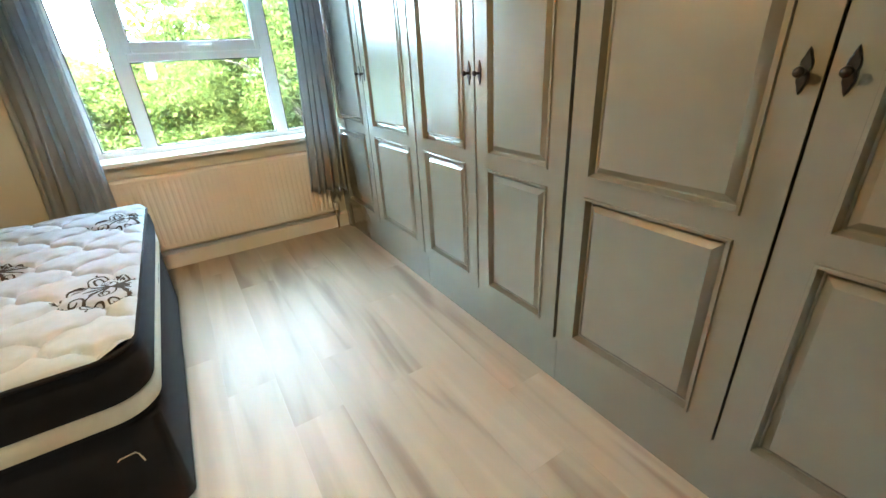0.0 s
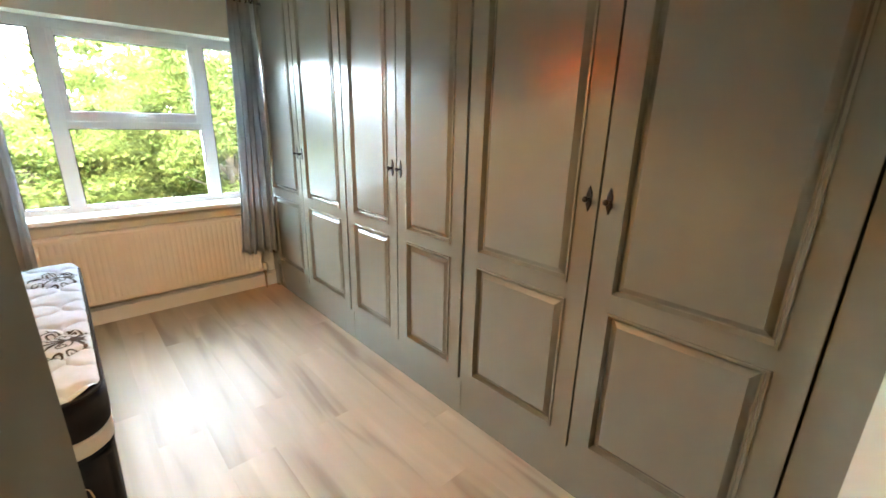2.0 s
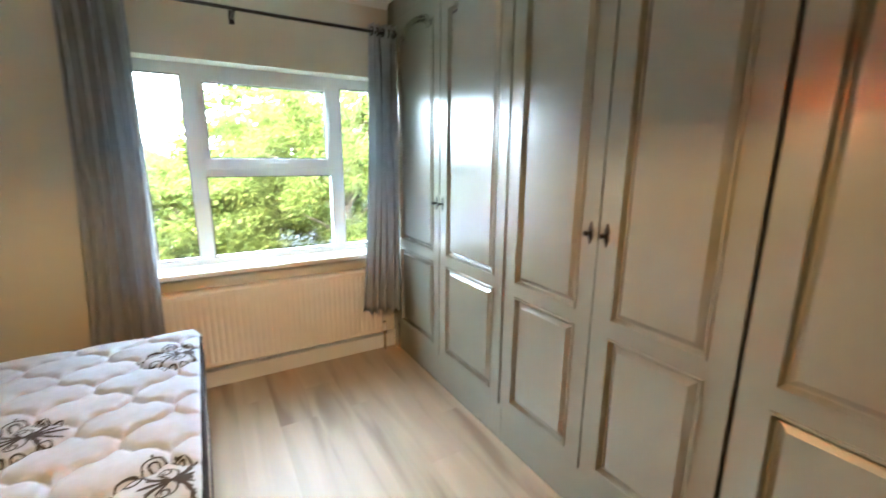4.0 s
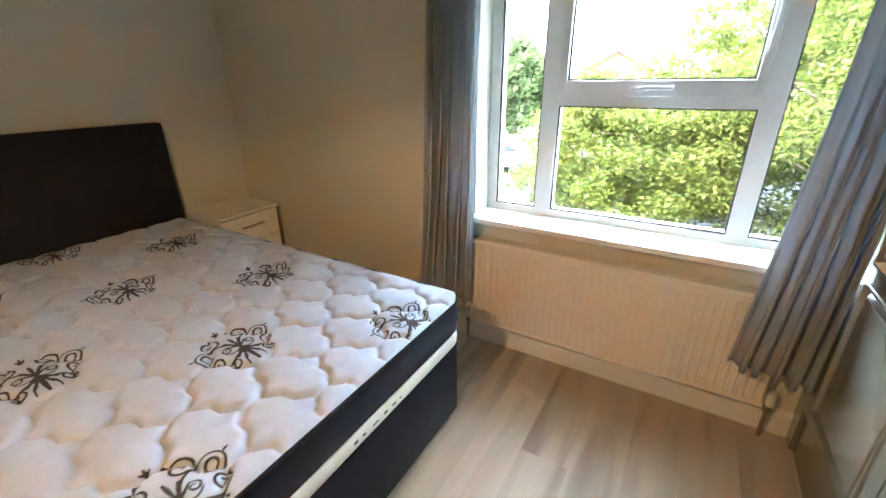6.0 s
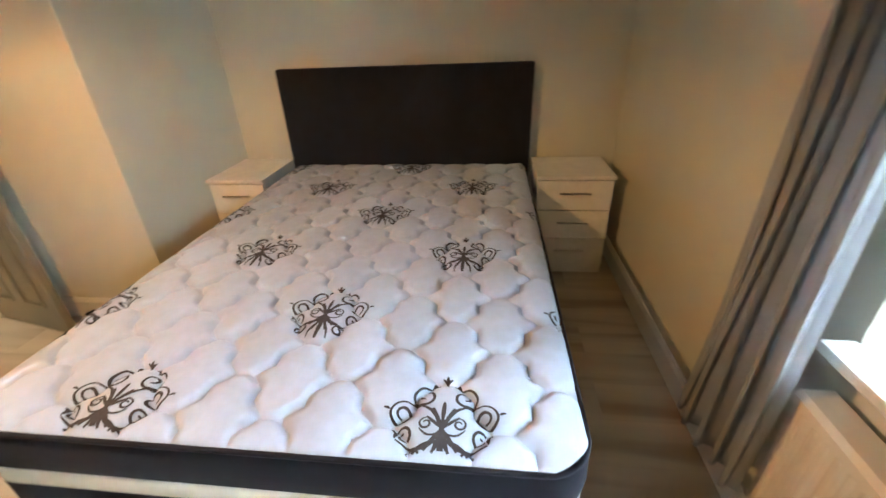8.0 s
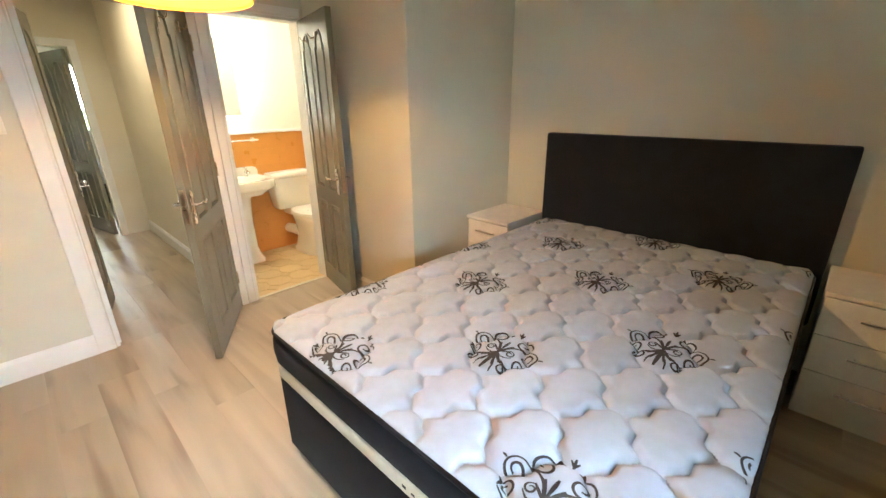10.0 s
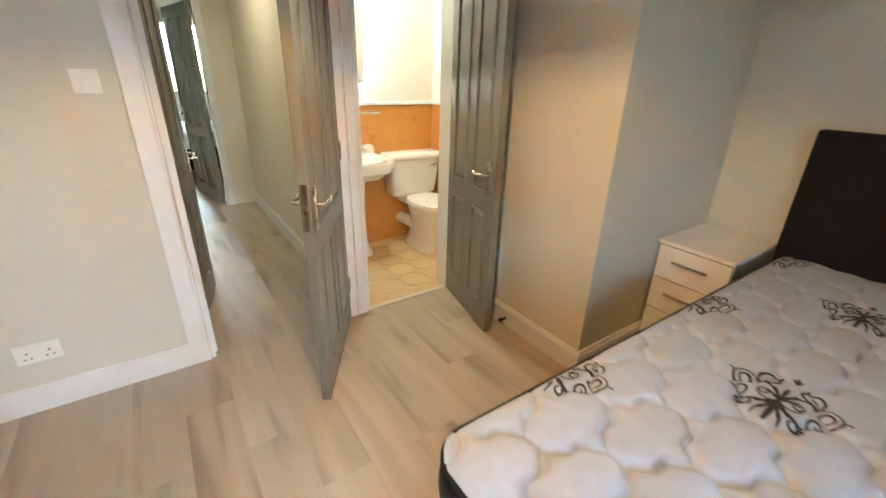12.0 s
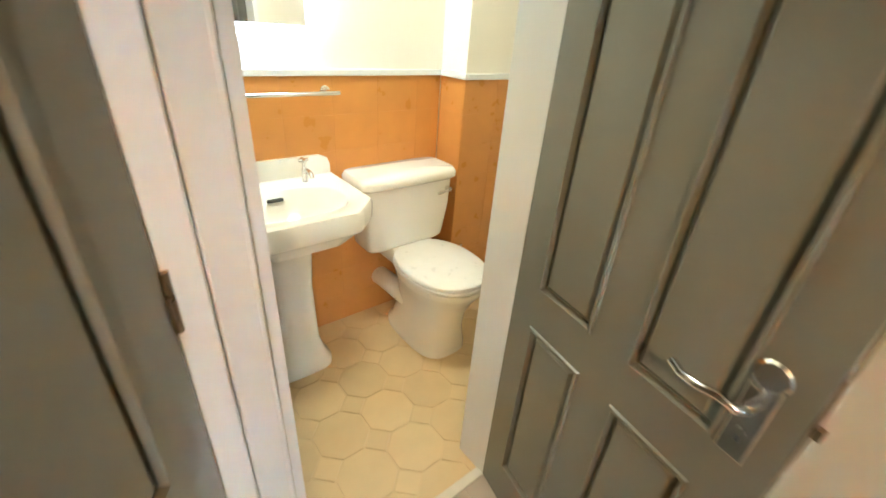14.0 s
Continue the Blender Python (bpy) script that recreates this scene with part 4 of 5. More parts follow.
for x in (xc - 0.135, xc + 0.135):
    t = cyl((x, YB + 0.085, 0.776), (x, YB + 0.085, 0.83), 0.013, 0.011)
    tube([(x, YB + 0.085, 0.815), (x, YB + 0.12, 0.832), (x, YB + 0.150, 0.828), (x, YB + 0.160, 0.812)], 0.008, 10, t)
    cyl((x, YB + 0.085, 0.83), (x, YB + 0.085, 0.862), 0.008, bm=t)
    tube([(x - 0.02, YB + 0.085, 0.862), (x + 0.02, YB + 0.085, 0.862)], 0.007, 8, t)
    tube([(x, YB + 0.065, 0.862), (x, YB + 0.105, 0.862)], 0.007, 8, t)
    part("tap", t, CHROME, bas, "chrome pillar tap", True)
# block coloured near-black for the shade in the overflow opening
part("overflow", B((xc - 0.028, xc + 0.028, -4.500, -4.484, 0.735, 0.745)), GAPSHADE, bas, "overflow slot, its inner shade coloured near-black")
part("waste", cyl((xc, -4.365, 0.648), (xc, -4.365, 0.652), 0.021), CHROME, bas, "chrome waste", True)

wc = thing("toilet", "white ceramic close-coupled toilet with closed lid", "toilet")
wx = 0.815
part("cistern", loft([oval(wx, YB + 0.112, rx, ry, z, 36, 7) for rx, ry, z in ((0.195, 0.075, 0.435), (0.205, 0.085, 0.45), (0.225, 0.100, 0.60), (0.232, 0.102, 0.735))]), CERAMIC, wc, "", True)
part("cistern_lid", loft([oval(wx, YB + 0.116, rx, ry, z, 36, 7) for rx, ry, z in ((0.238, 0.106, 0.735), (0.248, 0.114, 0.742), (0.248, 0.114, 0.765), (0.238, 0.104, 0.782), (0.10, 0.05, 0.790))]), CERAMIC, wc, "", True)
fl = cyl((wx - 0.19, YB + 0.21, 0.69), (wx - 0.19, YB + 0.235, 0.69), 0.011)
tube([(wx - 0.19, YB + 0.235, 0.69), (wx - 0.15, YB + 0.24, 0.685), (wx - 0.12, YB + 0.24, 0.682)], 0.006, 8, fl)
part("flush_lever", fl, CHROME, wc, "chrome flush lever", True)
part("bowl", loft([oval(wx - 0.03, y, rx, ry, z, 36, p) for y, rx, ry, z, p in ((-4.31, 0.130, 0.215, 0.0, 3.2), (-4.31, 0.130, 0.215, 0.030, 3.2), (-4.295, 0.118, 0.208, 0.048, 3), (-4.29, 0.110, 0.195, 0.14, 2.6), (-4.275, 0.118, 0.195, 0.22, 2.4), (-4.25, 0.14, 0.205, 0.30, 2.3), (-4.225, 0.17, 0.225, 0.36, 2.2), (-4.22, 0.178, 0.232, 0.385, 2.2), (-4.22, 0.178, 0.232, 0.40, 2.2))]), CERAMIC, wc, "", True)
part("pan_shelf", B((wx - 0.13, wx + 0.09, YB + 0.02, -4.40, 0.36, 0.438), bevel=0.012), CERAMIC, wc, "", True)
part("seat", loft([oval(wx - 0.03, -4.225, 0.182 * k, 0.236 * k, z, 36, 2.25) for k, z in ((0.98, 0.401), (1.0, 0.405), (1.0, 0.414), (0.985, 0.419))]), PLASTIC, wc, "cream toilet seat", True)
part("lid", loft([oval(wx - 0.03, -4.225, 0.180 * k, 0.232 * k, z, 36, 2.25) for k, z in ((0.98, 0.420), (1.0, 0.424), (0.99, 0.434), (0.93, 0.440), (0.5, 0.444))]), PLASTIC, wc, "cream closed lid", True)
part("waste_pipe", tube([(wx + 0.03, YB + 0.30, 0.19), (wx + 0.05, YB + 0.20, 0.20), (wx + 0.05, YB + 0.10, 0.20), (wx + 0.05, YB + 0.01, 0.19)], 0.047, 14), PLASTIC, wc, "white plastic waste connector", True)

br = thing("toilet_brush", "toilet brush in a chrome holder on the floor", "toilet brush")
part("holder", loft([oval(0.575, -4.33, r, r, z, 20) for r, z in ((0.045, 0.0), (0.045, 0.27), (0.042, 0.275))]), CHROME, br, "", True)
part("brush_handle", cyl((0.575, -4.33, 0.27), (0.575, -4.33, 0.42), 0.006, seg=10), CHROME, br, "", True)

tr = thing("towel_rail", "chrome towel rail fixed to the orange tiles", "towel rail")
part("bar", tube([(1.07, YB + 0.075, 1.095), (1.62, YB + 0.075, 1.095)], 0.008, 10), CHROME, tr, "", True)
for x in (1.10, 1.59):
    part("post", cyl((x, YB + 0.008, 1.095), (x, YB + 0.075, 1.095), 0.009, bm=cyl((x, YB + 0.008, 1.095), (x, YB + 0.014, 1.095), 0.02)), CHROME, tr, "", True)

mi = thing("lit_mirror", "wall mirror with a cold white light behind its edge", "mirror")
part("mirror_glass", B((1.165, 1.62, YB + 0.030, YB + 0.036, 1.31, 1.93)), MIRROR, mi)
part("back_box", B((1.20, 1.585, YB, YB + 0.030, 1.345, 1.895)), PLASTIC, mi)
part("led_strip", B((1.188, 1.198, YB + 0.012, YB + 0.024, 1.333, 1.907), (1.198, 1.585, YB + 0.012, YB + 0.024, 1.333, 1.343), (1.198, 1.585, YB + 0.012, YB + 0.024, 1.897, 1.907)), LED, mi, "glowing cold white light strip")
setting("trim_dado", B((0.545, 1.67, YB, YB + 0.022, 1.148, 1.172), (0.53, 0.552, YB + 0.022, YB + 0.192, 1.148, 1.172), (-0.1, 0.53, YB + 0.17, YB + 0.192, 1.148, 1.172), bevel=0.004), TRIM, "white dado trim above the orange tiles", "dado rail")

# ---- hall and far room ----
ky = thing("key_bunch", "bunch of small keys hanging from the hall door lock", "keys")
hx, hy2 = 2.572 + 0.655 * math.cos(radians(257)) - 0.045, YS - TS - 0.05 + 0.655 * math.sin(radians(257))
part("key_shank", tube([(hx + 0.05, hy2, 0.883), (hx - 0.01, hy2, 0.883)], 0.004), CHROME, ky, "", True)
part("ring", tube([(hx - 0.008, hy2 + 0.014 * math.cos(a), 0.868 + 0.014 * math.sin(a)) for a in [2 * math.pi * k / 14 for k in range(15)]], 0.0010, 6), CHROME, ky, "", True)
for k, (dz, dy) in enumerate(((0.0, 0.004), (-0.006, -0.006), (-0.012, 0.0))):
    part("key", B((hx - 0.010 - 0.002 * k, hx - 0.0085 - 0.002 * k, hy2 + dy - 0.011, hy2 + dy + 0.011, 0.832 + dz, 0.856 + dz), (hx - 0.010 - 0.002 * k, hx - 0.0085 - 0.002 * k, hy2 + dy - 0.004, hy2 + dy + 0.004, 0.798 + dz, 0.832 + dz)), BRASS, ky)
fb = thing("far_bed", "bed with white linen on a black base", "bed")
part("base", B((1.62, 2.62, -9.6, -8.2, 0.06, 0.34), bevel=0.02), BLACKCLOTH, fb)
part("linen", B((1.60, 2.64, -9.62, -8.18, 0.345, 0.58), bevel=0.06), LINEN, fb, "white rumpled bed linen", True)
for x in (1.7, 2.54):
    for y in (-9.5, -8.3):
        part("leg", cyl((x, y, 0), (x, y, 0.07), 0.025), BLACKMETAL, fb, "", True)
ch = thing("black_bag", "black bag lying on the floor by the bed", "bag")
part("body", ball((2.72, -8.0, 0.18), 0.20, 0.16, 0.18), BLACKCLOTH, ch, "", True)
part("strap", tube([(2.60, -8.0, 0.33), (2.66, -8.0, 0.42), (2.78, -8.0, 0.42), (2.84, -8.0, 0.33)], 0.01), BLACKCLOTH, ch, "", True)
w2 = tagged(new("window_2"), "white framed window of the far room", "window", "", "structure")
part("window_frame", B((1.5, 1.56, -10.38, -10.32, 0.95, 2.1), (2.49, 2.55, -10.38, -10.32, 0.95, 2.1), (1.56, 2.49, -10.38, -10.32, 0.95, 1.01), (1.56, 2.49, -10.38, -10.32, 2.04, 2.1), (2.0, 2.05, -10.38, -10.32, 1.01, 2.04)), UPVC, w2)
for a, b in ((1.56, 2.0), (2.05, 2.49)):
    part("pane", B((a, b, -10.352, -10.346, 1.01, 2.04)), GLASS, w2).visible_shadow = False

# ---- outdoors ----
GZ = -2.75
setting("ground", B((-600, 600, 0.9, 1200, GZ - 0.5, GZ)), GRASS, "rough green ground outside", "ground")
setting("ground_near", B((-600, 600, -600, 0.9, GZ - 0.5, GZ - 0.002)), GRASS, "rough green ground round the building", "ground")
setting("road", B((-60, 40, 10.5, 24.0, GZ, GZ + 0.01)), ASPHALT, "pale grey asphalt car park and road", "road")
setting("pavement", B((-60, 40, 8.6, 10.38, GZ, GZ + 0.11), bevel=0.01), KERB, "pale concrete pavement along the road", "pavement")
setting("kerb", B((-60, 40, 10.38, 10.5, GZ, GZ + 0.125), bevel=0.02), KERB, "concrete kerb stones along the road", "kerb")
setting("building_skin", B((-8, 10, YO + 0.002, YO + 0.08, GZ, -0.3), (-8, WX0 - 0.005, YO + 0.002, YO + 0.08, -0.3, 3.2), (WX1 + 0.06, 10, YO + 0.002, YO + 0.08, -0.3, 3.2), (WX0 - 0.06, WX1 + 0.06, YO + 0.002, YO + 0.08, -0.3, WZ0 - 0.04), (WX0 - 0.06, WX1 + 0.06, YO + 0.002, YO + 0.08, WZ1, 3.2)), BRICKRED, "outer brick face of this house", "wall")
setting("building_roof", B((-8, 10, -11, 0.55, 2.62, 2.75)), ROOF, "grey roof over these rooms", "roof")


def tree(loc, h, spread, leaves, seed, material, label, zlow=0.22, leaf=0.11):
    rnd = random.Random(seed)
    t = thing("tree", label, "tree", pose(*loc), "trees outside the window")
    tr = bmesh.new()
    tube([(0, 0, -0.1), (0.05, 0.02, h * 0.25), (-0.04, 0.05, h * 0.45)], 0.03 * h, 10, tr)
    cyl((-0.04, 0.05, h * 0.45), (0, 0.1, h * 0.85), 0.026 * h, 0.006 * h, 10, tr)
    tips = []
    for k in range(22):
        a, z0 = rnd.uniform(0, 6.28), h * rnd.uniform(0.18, 0.7)
        r = spread * rnd.uniform(0.5, 0.95) * math.sqrt(max(0.1, 1 - abs(z0 / h - 0.42) * 1.1))
        tip = Vector((r * math.cos(a), r * math.sin(a), min(h, z0 + h * rnd.uniform(0.08, 0.28))))
        p0 = Vector((0, 0, z0))
        mid = p0.lerp(tip, 0.5) + Vector((0, 0, 0.05 * h))
        cyl(p0, mid, 0.010 * h, 0.006 * h, 7, tr)
        cyl(mid, tip, 0.006 * h, 0.002 * h, 7, tr)
        tips.append((mid, tip))
    part("trunk", tr, BARK, t, "brown trunk and limbs", True)
    cl = []
    for k in range(190):
        v = Vector((rnd.gauss(0, 1), rnd.gauss(0, 1), rnd.gauss(0, 1))).normalized() * rnd.uniform(0.55, 1.0)
        z = h * (zlow + (1 - zlow) * (0.5 + 0.5 * v.z))
        taper = 1 - 0.35 * max(0, v.z) ** 2
        c = Vector((v.x * spread * taper, v.y * spread * taper, z))
        c += Vector((rnd.gauss(0, 0.12), rnd.gauss(0, 0.12), rnd.gauss(0, 0.1))) * spread
        cl.append((c, rnd.uniform(0.10, 0.22) * spread))
    verts, faces = [], []
    for k in range(leaves):
        c, r = cl[rnd.randrange(len(cl))]
        d = Vector((rnd.gauss(0, 1), rnd.gauss(0, 1), rnd.gauss(0, 0.6)))
        p = c + d * r * 0.55
        nrm = Vector((rnd.gauss(0, 1), rnd.gauss(0, 1), rnd.gauss(0.5, 1))).normalized()
        a = nrm.orthogonal().normalized()
        a = Matrix.Rotation(rnd.uniform(0, 6.28), 3, nrm) @ a
        b = nrm.cross(a)
        s = leaf * rnd.uniform(0.6, 1.3)
        i = len(verts)
        verts += [p - a * s, p + b * s * 0.45 + nrm * s * 0.12, p + a * s, p - b * s * 0.45 + nrm * s * 0.12]
        faces.append((i, i + 1, i + 2, i + 3))
    me = bpy.data.meshes.new("crown")
    me.from_pydata(verts, [], faces)
    me.materials.append(material)
    ob = new("crown", me)
    ob.parent = t
    tagged(ob, "crown of many small leaves")
    return t


tree((1.7, 8.8, GZ), 4.5, 2.6, 90000, 1, LEAF, "bushy lime-green tree close outside the window", 0.10, 0.052)
tree((5.6, 8.2, GZ), 6.6, 2.6, 80000, 2, LEAF, "tall yellow-green tree beside the house", 0.12, 0.052)
tree((8.8, 12.5, GZ), 6.6, 3.0, 15000, 3, LEAF2, "darker green tree farther off", 0.12, 0.14)
tree((4.6, 14.5, GZ), 7.2, 2.8, 15000, 6, LEAF, "yellow-green tree behind another tree", 0.15, 0.13)
tree((-8.5, 27, GZ), 6.8, 3.0, 9000, 4, LEAF2, "dark green tree across the car park", 0.15, 0.2)
tree((-16, 36, GZ), 8.0, 4.5, 9000, 5, LEAF2, "broad green tree in the distance", 0.15, 0.24)
tree((14.5, 17, GZ), 8.0, 4.0, 12000, 7, LEAF2, "dark green tree in the distance", 0.1, 0.2)


def house(loc, turn, w, d, eave, ridge, walls, label):
    """A gabled house; its gable end looks along local -y."""
    h = thing("house", label, "house", pose(*loc, 0, 0, turn))
    bm = bmesh.new()
    loft([[(-w / 2, y, 0), (w / 2, y, 0), (w / 2, y, eave), (0, y, ridge - 0.1), (-w / 2, y, eave)] for y in (0, d)], bm)
    part("wall", bm, walls, h)
    rf = bmesh.new()
    s = (ridge - eave) / (w / 2)
    for sg in (1, -1):
        loft([[(0, y, ridge), (sg * (w / 2 + 0.4), y, ridge - s * (w / 2 + 0.4)), (sg * (w / 2 + 0.4), y, ridge - s * (w / 2 + 0.4) - 0.14), (0, y, ridge - 0.14)] for y in (-0.3, d + 0.3)], rf)
    roof = part("roof", rf, ROOF, h, "grey tiled pitched roof")
    part("chimney", B((-0.35, 0.35, d * 0.55, d * 0.55 + 0.7, ridge - 0.4, ridge + 0.9)), walls, roof)
    for x in (-w * 0.25, w * 0.25):
        for z in (eave * 0.22, eave * 0.66) if eave > 4 else (eave * 0.4,):
            wn_ = part("window", B((x - 0.6, x + 0.6, -0.03, 0.05, z, z + 1.15)), UPVC, h)
            part("pane", B((x - 0.52, x - 0.03, -0.04, 0.0, z + 0.08, z + 1.07), (x + 0.03, x + 0.52, -0.04, 0.0, z + 0.08, z + 1.07)), CARGLASS, wn_)
    return h


house((-4.0, 38, GZ), 6, 9.0, 12, 4.0, 6.4, BRICKRED, "orange brick house with a grey tiled roof across the road")
house((-23, 40, GZ), 60, 8.0, 12, 2.9, 5.2, RENDERW, "white rendered house with a grey roof across the car park")


def car(loc, turn, paint, label):
    c = thing("car", label, "car", pose(*loc, 0, 0, turn), "parked cars")
    prof = [(-2.1, 0.30), (-2.15, 0.55), (-2.05, 0.85), (-1.3, 0.95), (-0.55, 1.42), (0.9, 1.45), (1.65, 1.02), (2.05, 0.95), (2.15, 0.6), (2.1, 0.30)]
    bm = loft([[(x, y, z if z < 0.99 else 0.95 + (z - 0.95) * k) for x, z in prof] for y, k in ((-0.84, 0.9), (-0.80, 1.0), (0.80, 1.0), (0.84, 0.9))])
    bmesh.ops.bevel(bm, geom=bm.edges[:], offset=0.03, segments=2, affect="EDGES")
    part("body", bm, paint, c, "", True)
    gl = [(-1.10, 1.0), (-0.55, 1.34), (0.85, 1.36), (1.38, 1.04)]
    for y in (-0.846, 0.836):
        part("window", loft([[(x, yy, z) for x, z in gl] for yy in (y, y + 0.012)]), CARGLASS, c)
    part("windscreen", loft([[(-1.24 + dx, y, 1.0 + dz) for dx, dz in ((0, 0), (0.62, 0.39), (0.60, 0.42), (-0.03, 0.03))] for y in (-0.68, 0.68)]), CARGLASS, c)
    for x in (-1.3, 1.32):
        for y in (-0.82, 0.82):
            wl = part("wheel", cyl((x, y - 0.1, 0.31), (x, y + 0.1, 0.31), 0.31, seg=22), TYRE, c)
            part("rim", cyl((x, y - 0.108, 0.31), (x, y + 0.108, 0.31), 0.19, seg=16), CHROME, wl)
    for y in (-0.6, 0.6):
        part("headlight", B((-2.16, -2.06, y - 0.16, y + 0.16, 0.62, 0.78), bevel=0.02), PLASTIC, c)
        part("tail_light", B((2.05, 2.15, y - 0.14, y + 0.14, 0.68, 0.88), bevel=0.02), REDLENS, c)
    return c


REDLENS = mat("red_lens", (0.4, 0.02, 0.02), 0.2)
car((-5.6, 17.2, GZ + 0.01), 8, mat("silver_car_paint", (0.10, 0.103, 0.107), 0.5, 0.02, 3, 0, 50, spec=0.15), "silver parked car in the car park")
car((-6.9, 14.9, GZ + 0.01), 122, mat("blue_car_paint", (0.012, 0.022, 0.11), 0.4, 0.02, 3, 0, 50, spec=0.15), "dark blue parked car in the car park")
car((-13.2, 18.8, GZ + 0.01), 8, mat("red_car_paint", (0.16, 0.01, 0.01), 0.4, 0.02, 3, 0, 50, spec=0.15), "red parked car in the car park")
car((-3.0, 21.8, GZ + 0.01), 8, mat("white_car_paint", (0.3, 0.3, 0.3), 0.2, 0.02, 3, 0, 50, coat=0.5), "white parked car in the car park")

# ---- pieces of floors and tiled walls ----
floor = tagged(new("floor"), "pale oak laminate boards running towards the window", "floor", "", "structure")
PW, PL = 0.192, 1.28
MESHES = {}


def plank_mesh(w, l):
    key = (round(w, 3), round(l, 3))
    if key not in MESHES:
        g, e = 0.0001, 0.0003
        bm = loft([[(sx * (w / 2 - d), sy * (l / 2 - d), z) for sx, sy in ((-1, -1), (1, -1), (1, 1), (-1, 1))] for d, z in ((g, -0.011), (g, -e), (g + e * 0.5, 0.0))])
        bmesh.ops.recalc_face_normals(bm, faces=bm.faces)
        me = bpy.data.meshes.new("plank")
        bm.to_mesh(me)
        bm.free()
        me.materials.append(PLANK)
        MESHES[key] = me
    return MESHES[key]


def lay(x0, x1, y0, y1, parent, seed):
    rnd = random.Random(seed)
    x = x0
    while x < x1 - 0.01:
        w = min(PW, x1 - x)
        y = y1
        first = True
        while y > y0 + 0.01:
            l = min(PL if not first else rnd.choice((0.32, 0.64, 0.96, 1.28)), y - y0)
            first = False
            ob = new("plank", plank_mesh(w, l))
            ob.location = (x + w / 2, y - l / 2, 0)
            ob.parent = parent
            y -= l
        x += PW


lay(0.0, XE + 0.036, YS, 0.0, floor, 5)
hfloor = tagged(new("floor_hall"), "pale oak laminate boards of the hall", "floor", "", "structure")
lay(1.745, 2.95, -6.4, YS, hfloor, 6)
setting("floor_far_room", B((0.5, 4.0, -10.3, -6.4, -0.012, 0.0)), PLANK, "pale wooden floor of the far room", "floor")
bfloor = tagged(link_mesh("floor_bathroom", B((-0.1, 1.67, YB, YS - 0.028, -0.012, -0.003)), FGROUT), "cream octagonal tiles on the bathroom floor", "floor", "", "structure")
P = 0.194


def piece(name, pts, h, material):
    cx, cy = sum(p[0] for p in pts) / len(pts), sum(p[1] for p in pts) / len(pts)
    f = lambda s, z: [(cx + (x - cx) * s, cy + (y - cy) * s, z) for x, y in pts]
    bm = loft([f(1, -0.006), f(1, h - 0.0003), f(0.994, h)])
    bmesh.ops.recalc_face_normals(bm, faces=bm.faces)
    me = bpy.data.meshes.new(name)
    bm.to_mesh(me)
    bm.free()
    me.materials.append(material)
    return me


def clip(pts, x0, x1, y0, y1):
    """A convex outline cut to a rectangle."""
    for ax, lim, sg in ((0, x0, 1), (0, x1, -1), (1, y0, 1), (1, y1, -1)):
        out = []
        for a, b in zip(pts, pts[1:] + pts[:1]):
            da, db = sg * (a[ax] - lim), sg * (b[ax] - lim)
            if da >= 0:
                out.append(a)
            if da * db < 0:
                t = da / (da - db)
                out.append((a[0] + (b[0] - a[0]) * t, a[1] + (b[1] - a[1]) * t))
        pts = out
        if len(pts) < 3:
            return []
    return pts


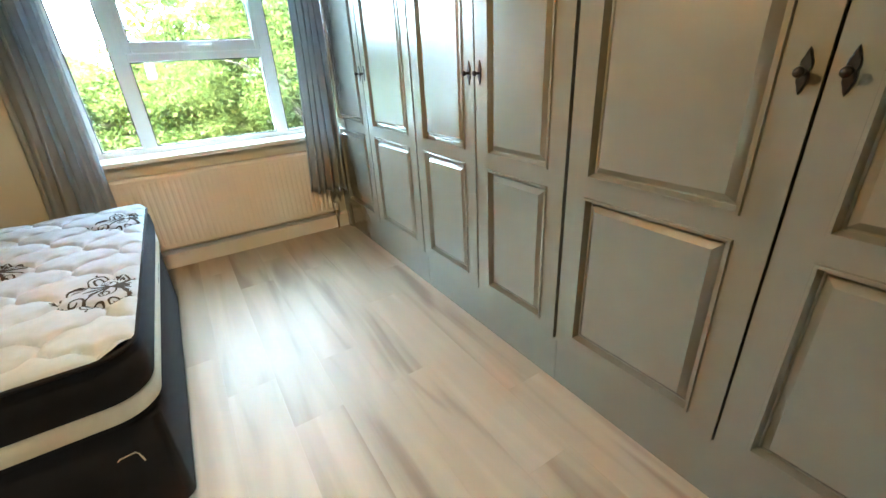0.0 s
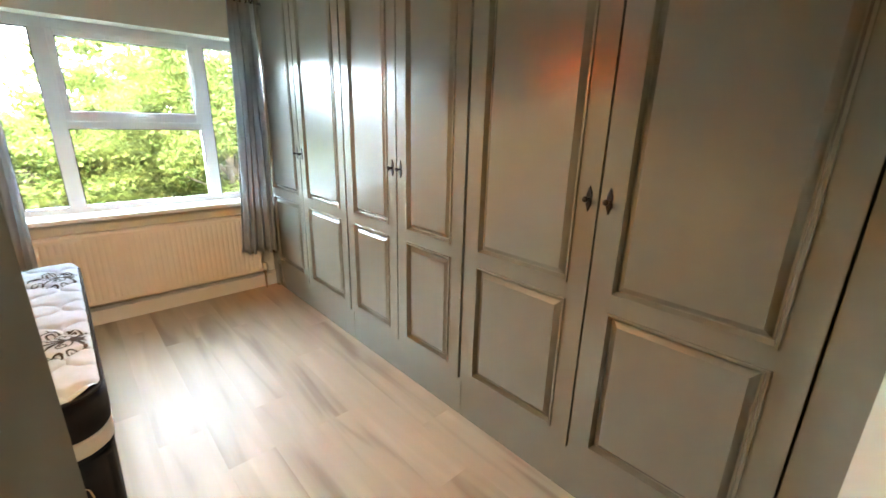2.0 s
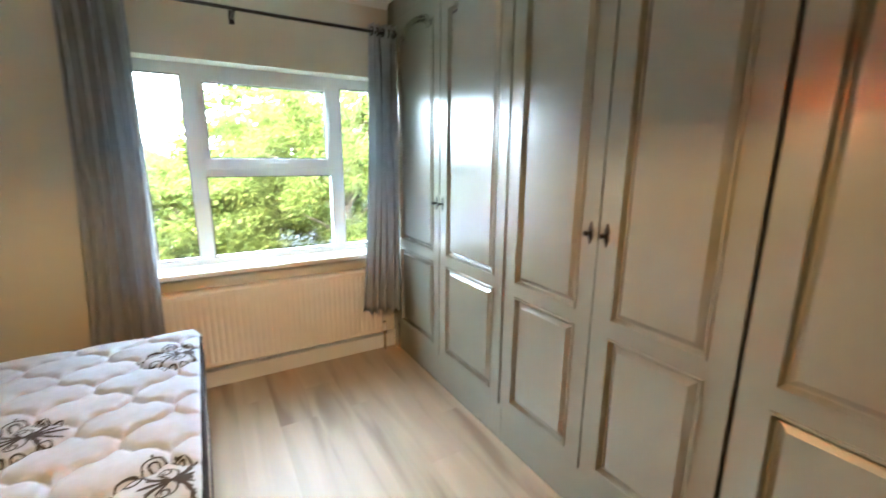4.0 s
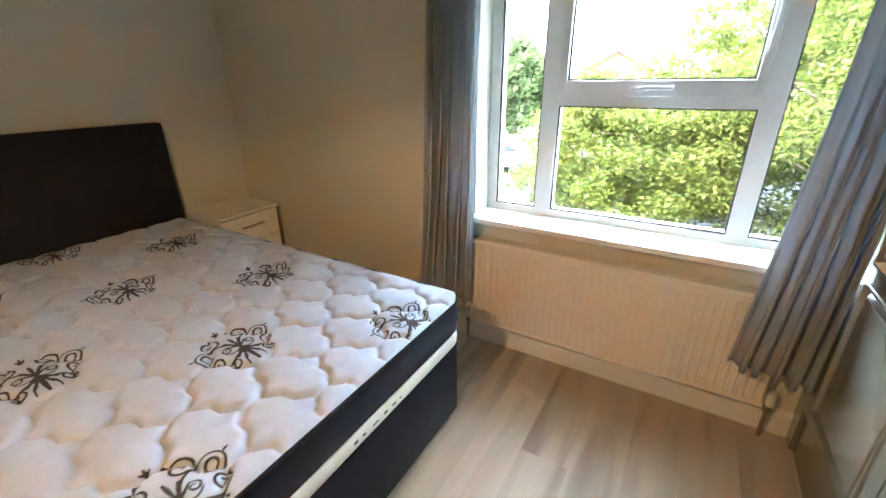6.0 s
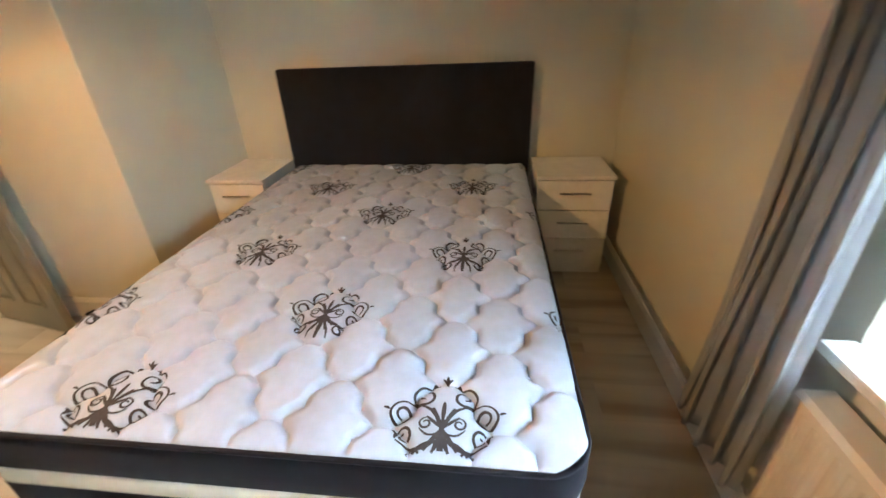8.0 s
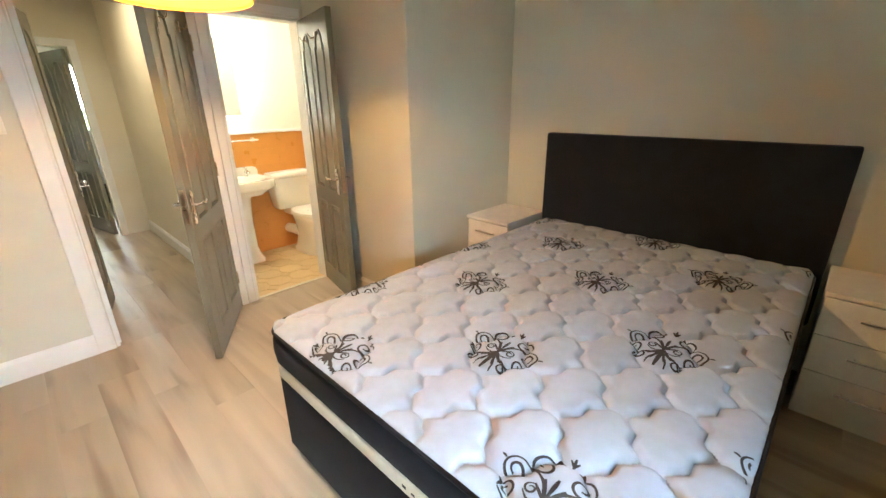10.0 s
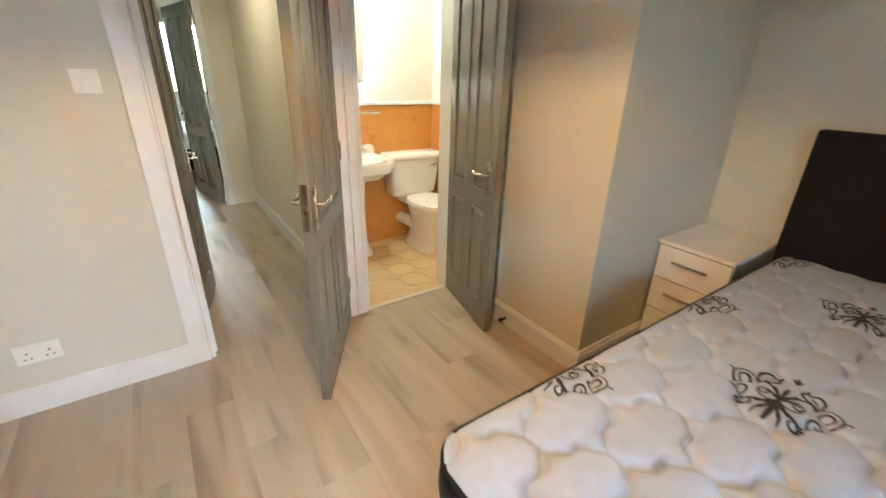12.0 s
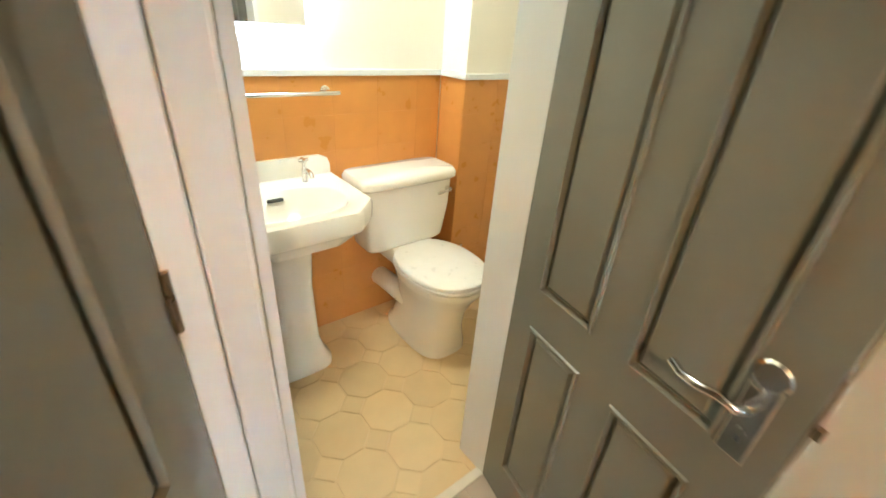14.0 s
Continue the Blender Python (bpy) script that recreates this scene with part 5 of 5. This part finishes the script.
r8 = (P / 2 / math.cos(math.pi / 8) - 0.003) * 0.985
oct_pts = [(r8 * math.cos(math.pi / 8 + k * math.pi / 4), r8 * math.sin(math.pi / 8 + k * math.pi / 4)) for k in range(8)]
q4 = P * (1 - math.tan(math.pi / 8)) / 2 - 0.006
sq_pts = [(q4, 0), (0, q4), (-q4, 0), (0, -q4)]
octm, sqm = piece("tile", oct_pts, 0.001, OCT), piece("tile", sq_pts, 0.001, OCT)
TX0, TX1, TY0, TY1 = -0.1, 1.667, YB + 0.01, YS - 0.030
for i in range(-7, 4):
    for j in range(-5, 3):
        for me, shape, dx in ((octm, oct_pts, 0), (sqm, sq_pts, P / 2)):
            xx, yy = 1.195 + i * P + dx, -3.80 + j * P + dx
            pts = clip(shape, TX0 - xx, TX1 - xx, TY0 - yy, TY1 - yy)
            area = abs(sum(a[0] * b[1] - b[0] * a[1] for a, b in zip(pts, pts[1:] + pts[:1]))) / 2 if pts else 0
            if area < 0.0003:
                continue
            ob = new("tile", me if len(pts) == len(shape) and pts == shape else piece("tile", pts, 0.001, OCT))
            ob.location = (xx, yy, 0)
            ob.parent = bfloor


def wall_tiles(name, origin, along, normal, length, rows, label, tw=0.2, th=0.1435):
    """Glazed tiles on a grout bed, from the floor up."""
    o, a, n = Vector(origin), Vector(along), Vector(normal)
    z = Vector((0, 0, 1))
    m = Matrix((( a.x, z.x, n.x, o.x), (a.y, z.y, n.y, o.y), (a.z, z.z, n.z, o.z), (0, 0, 0, 1)))
    bed = link_mesh(name, B((0, length, 0, rows * th, 0.0, 0.0080)), GROUT)
    bed.matrix_world = m
    tagged(bed, label, "tiled wall", "", "structure")
    cols = math.ceil(length / tw)
    full = piece("tile", [(0.0010, 0.0010), (tw - 0.0010, 0.0010), (tw - 0.0010, th - 0.0010), (0.0010, th - 0.0010)], 0.009, ORANGE)
    rest = length - (cols - 1) * tw
    last = piece("tile", [(0.0010, 0.0010), (rest - 0.0010, 0.0010), (rest - 0.0010, th - 0.0010), (0.0010, th - 0.0010)], 0.009, ORANGE)
    for i in range(cols):
        for j in range(rows):
            ob = new("tile", full if i < cols - 1 else last)
            ob.location = (i * tw, j * th, 0)
            ob.parent = bed
    return bed


wall_tiles("wall_tiles_south", (1.67, YB, 0), (-1, 0, 0), (0, 1, 0), 1.129, 8, "orange glazed tiles behind basin and toilet")
wall_tiles("wall_tiles_boxing", (0.53, YB + 0.010, 0), (0, 1, 0), (1, 0, 0), 0.171, 8, "orange glazed tiles on the boxed-in pipes")
wall_tiles("wall_tiles_boxing_front", (0.541, YB + 0.17, 0), (-1, 0, 0), (0, 1, 0), 0.641, 8, "orange glazed tiles on the boxing front")
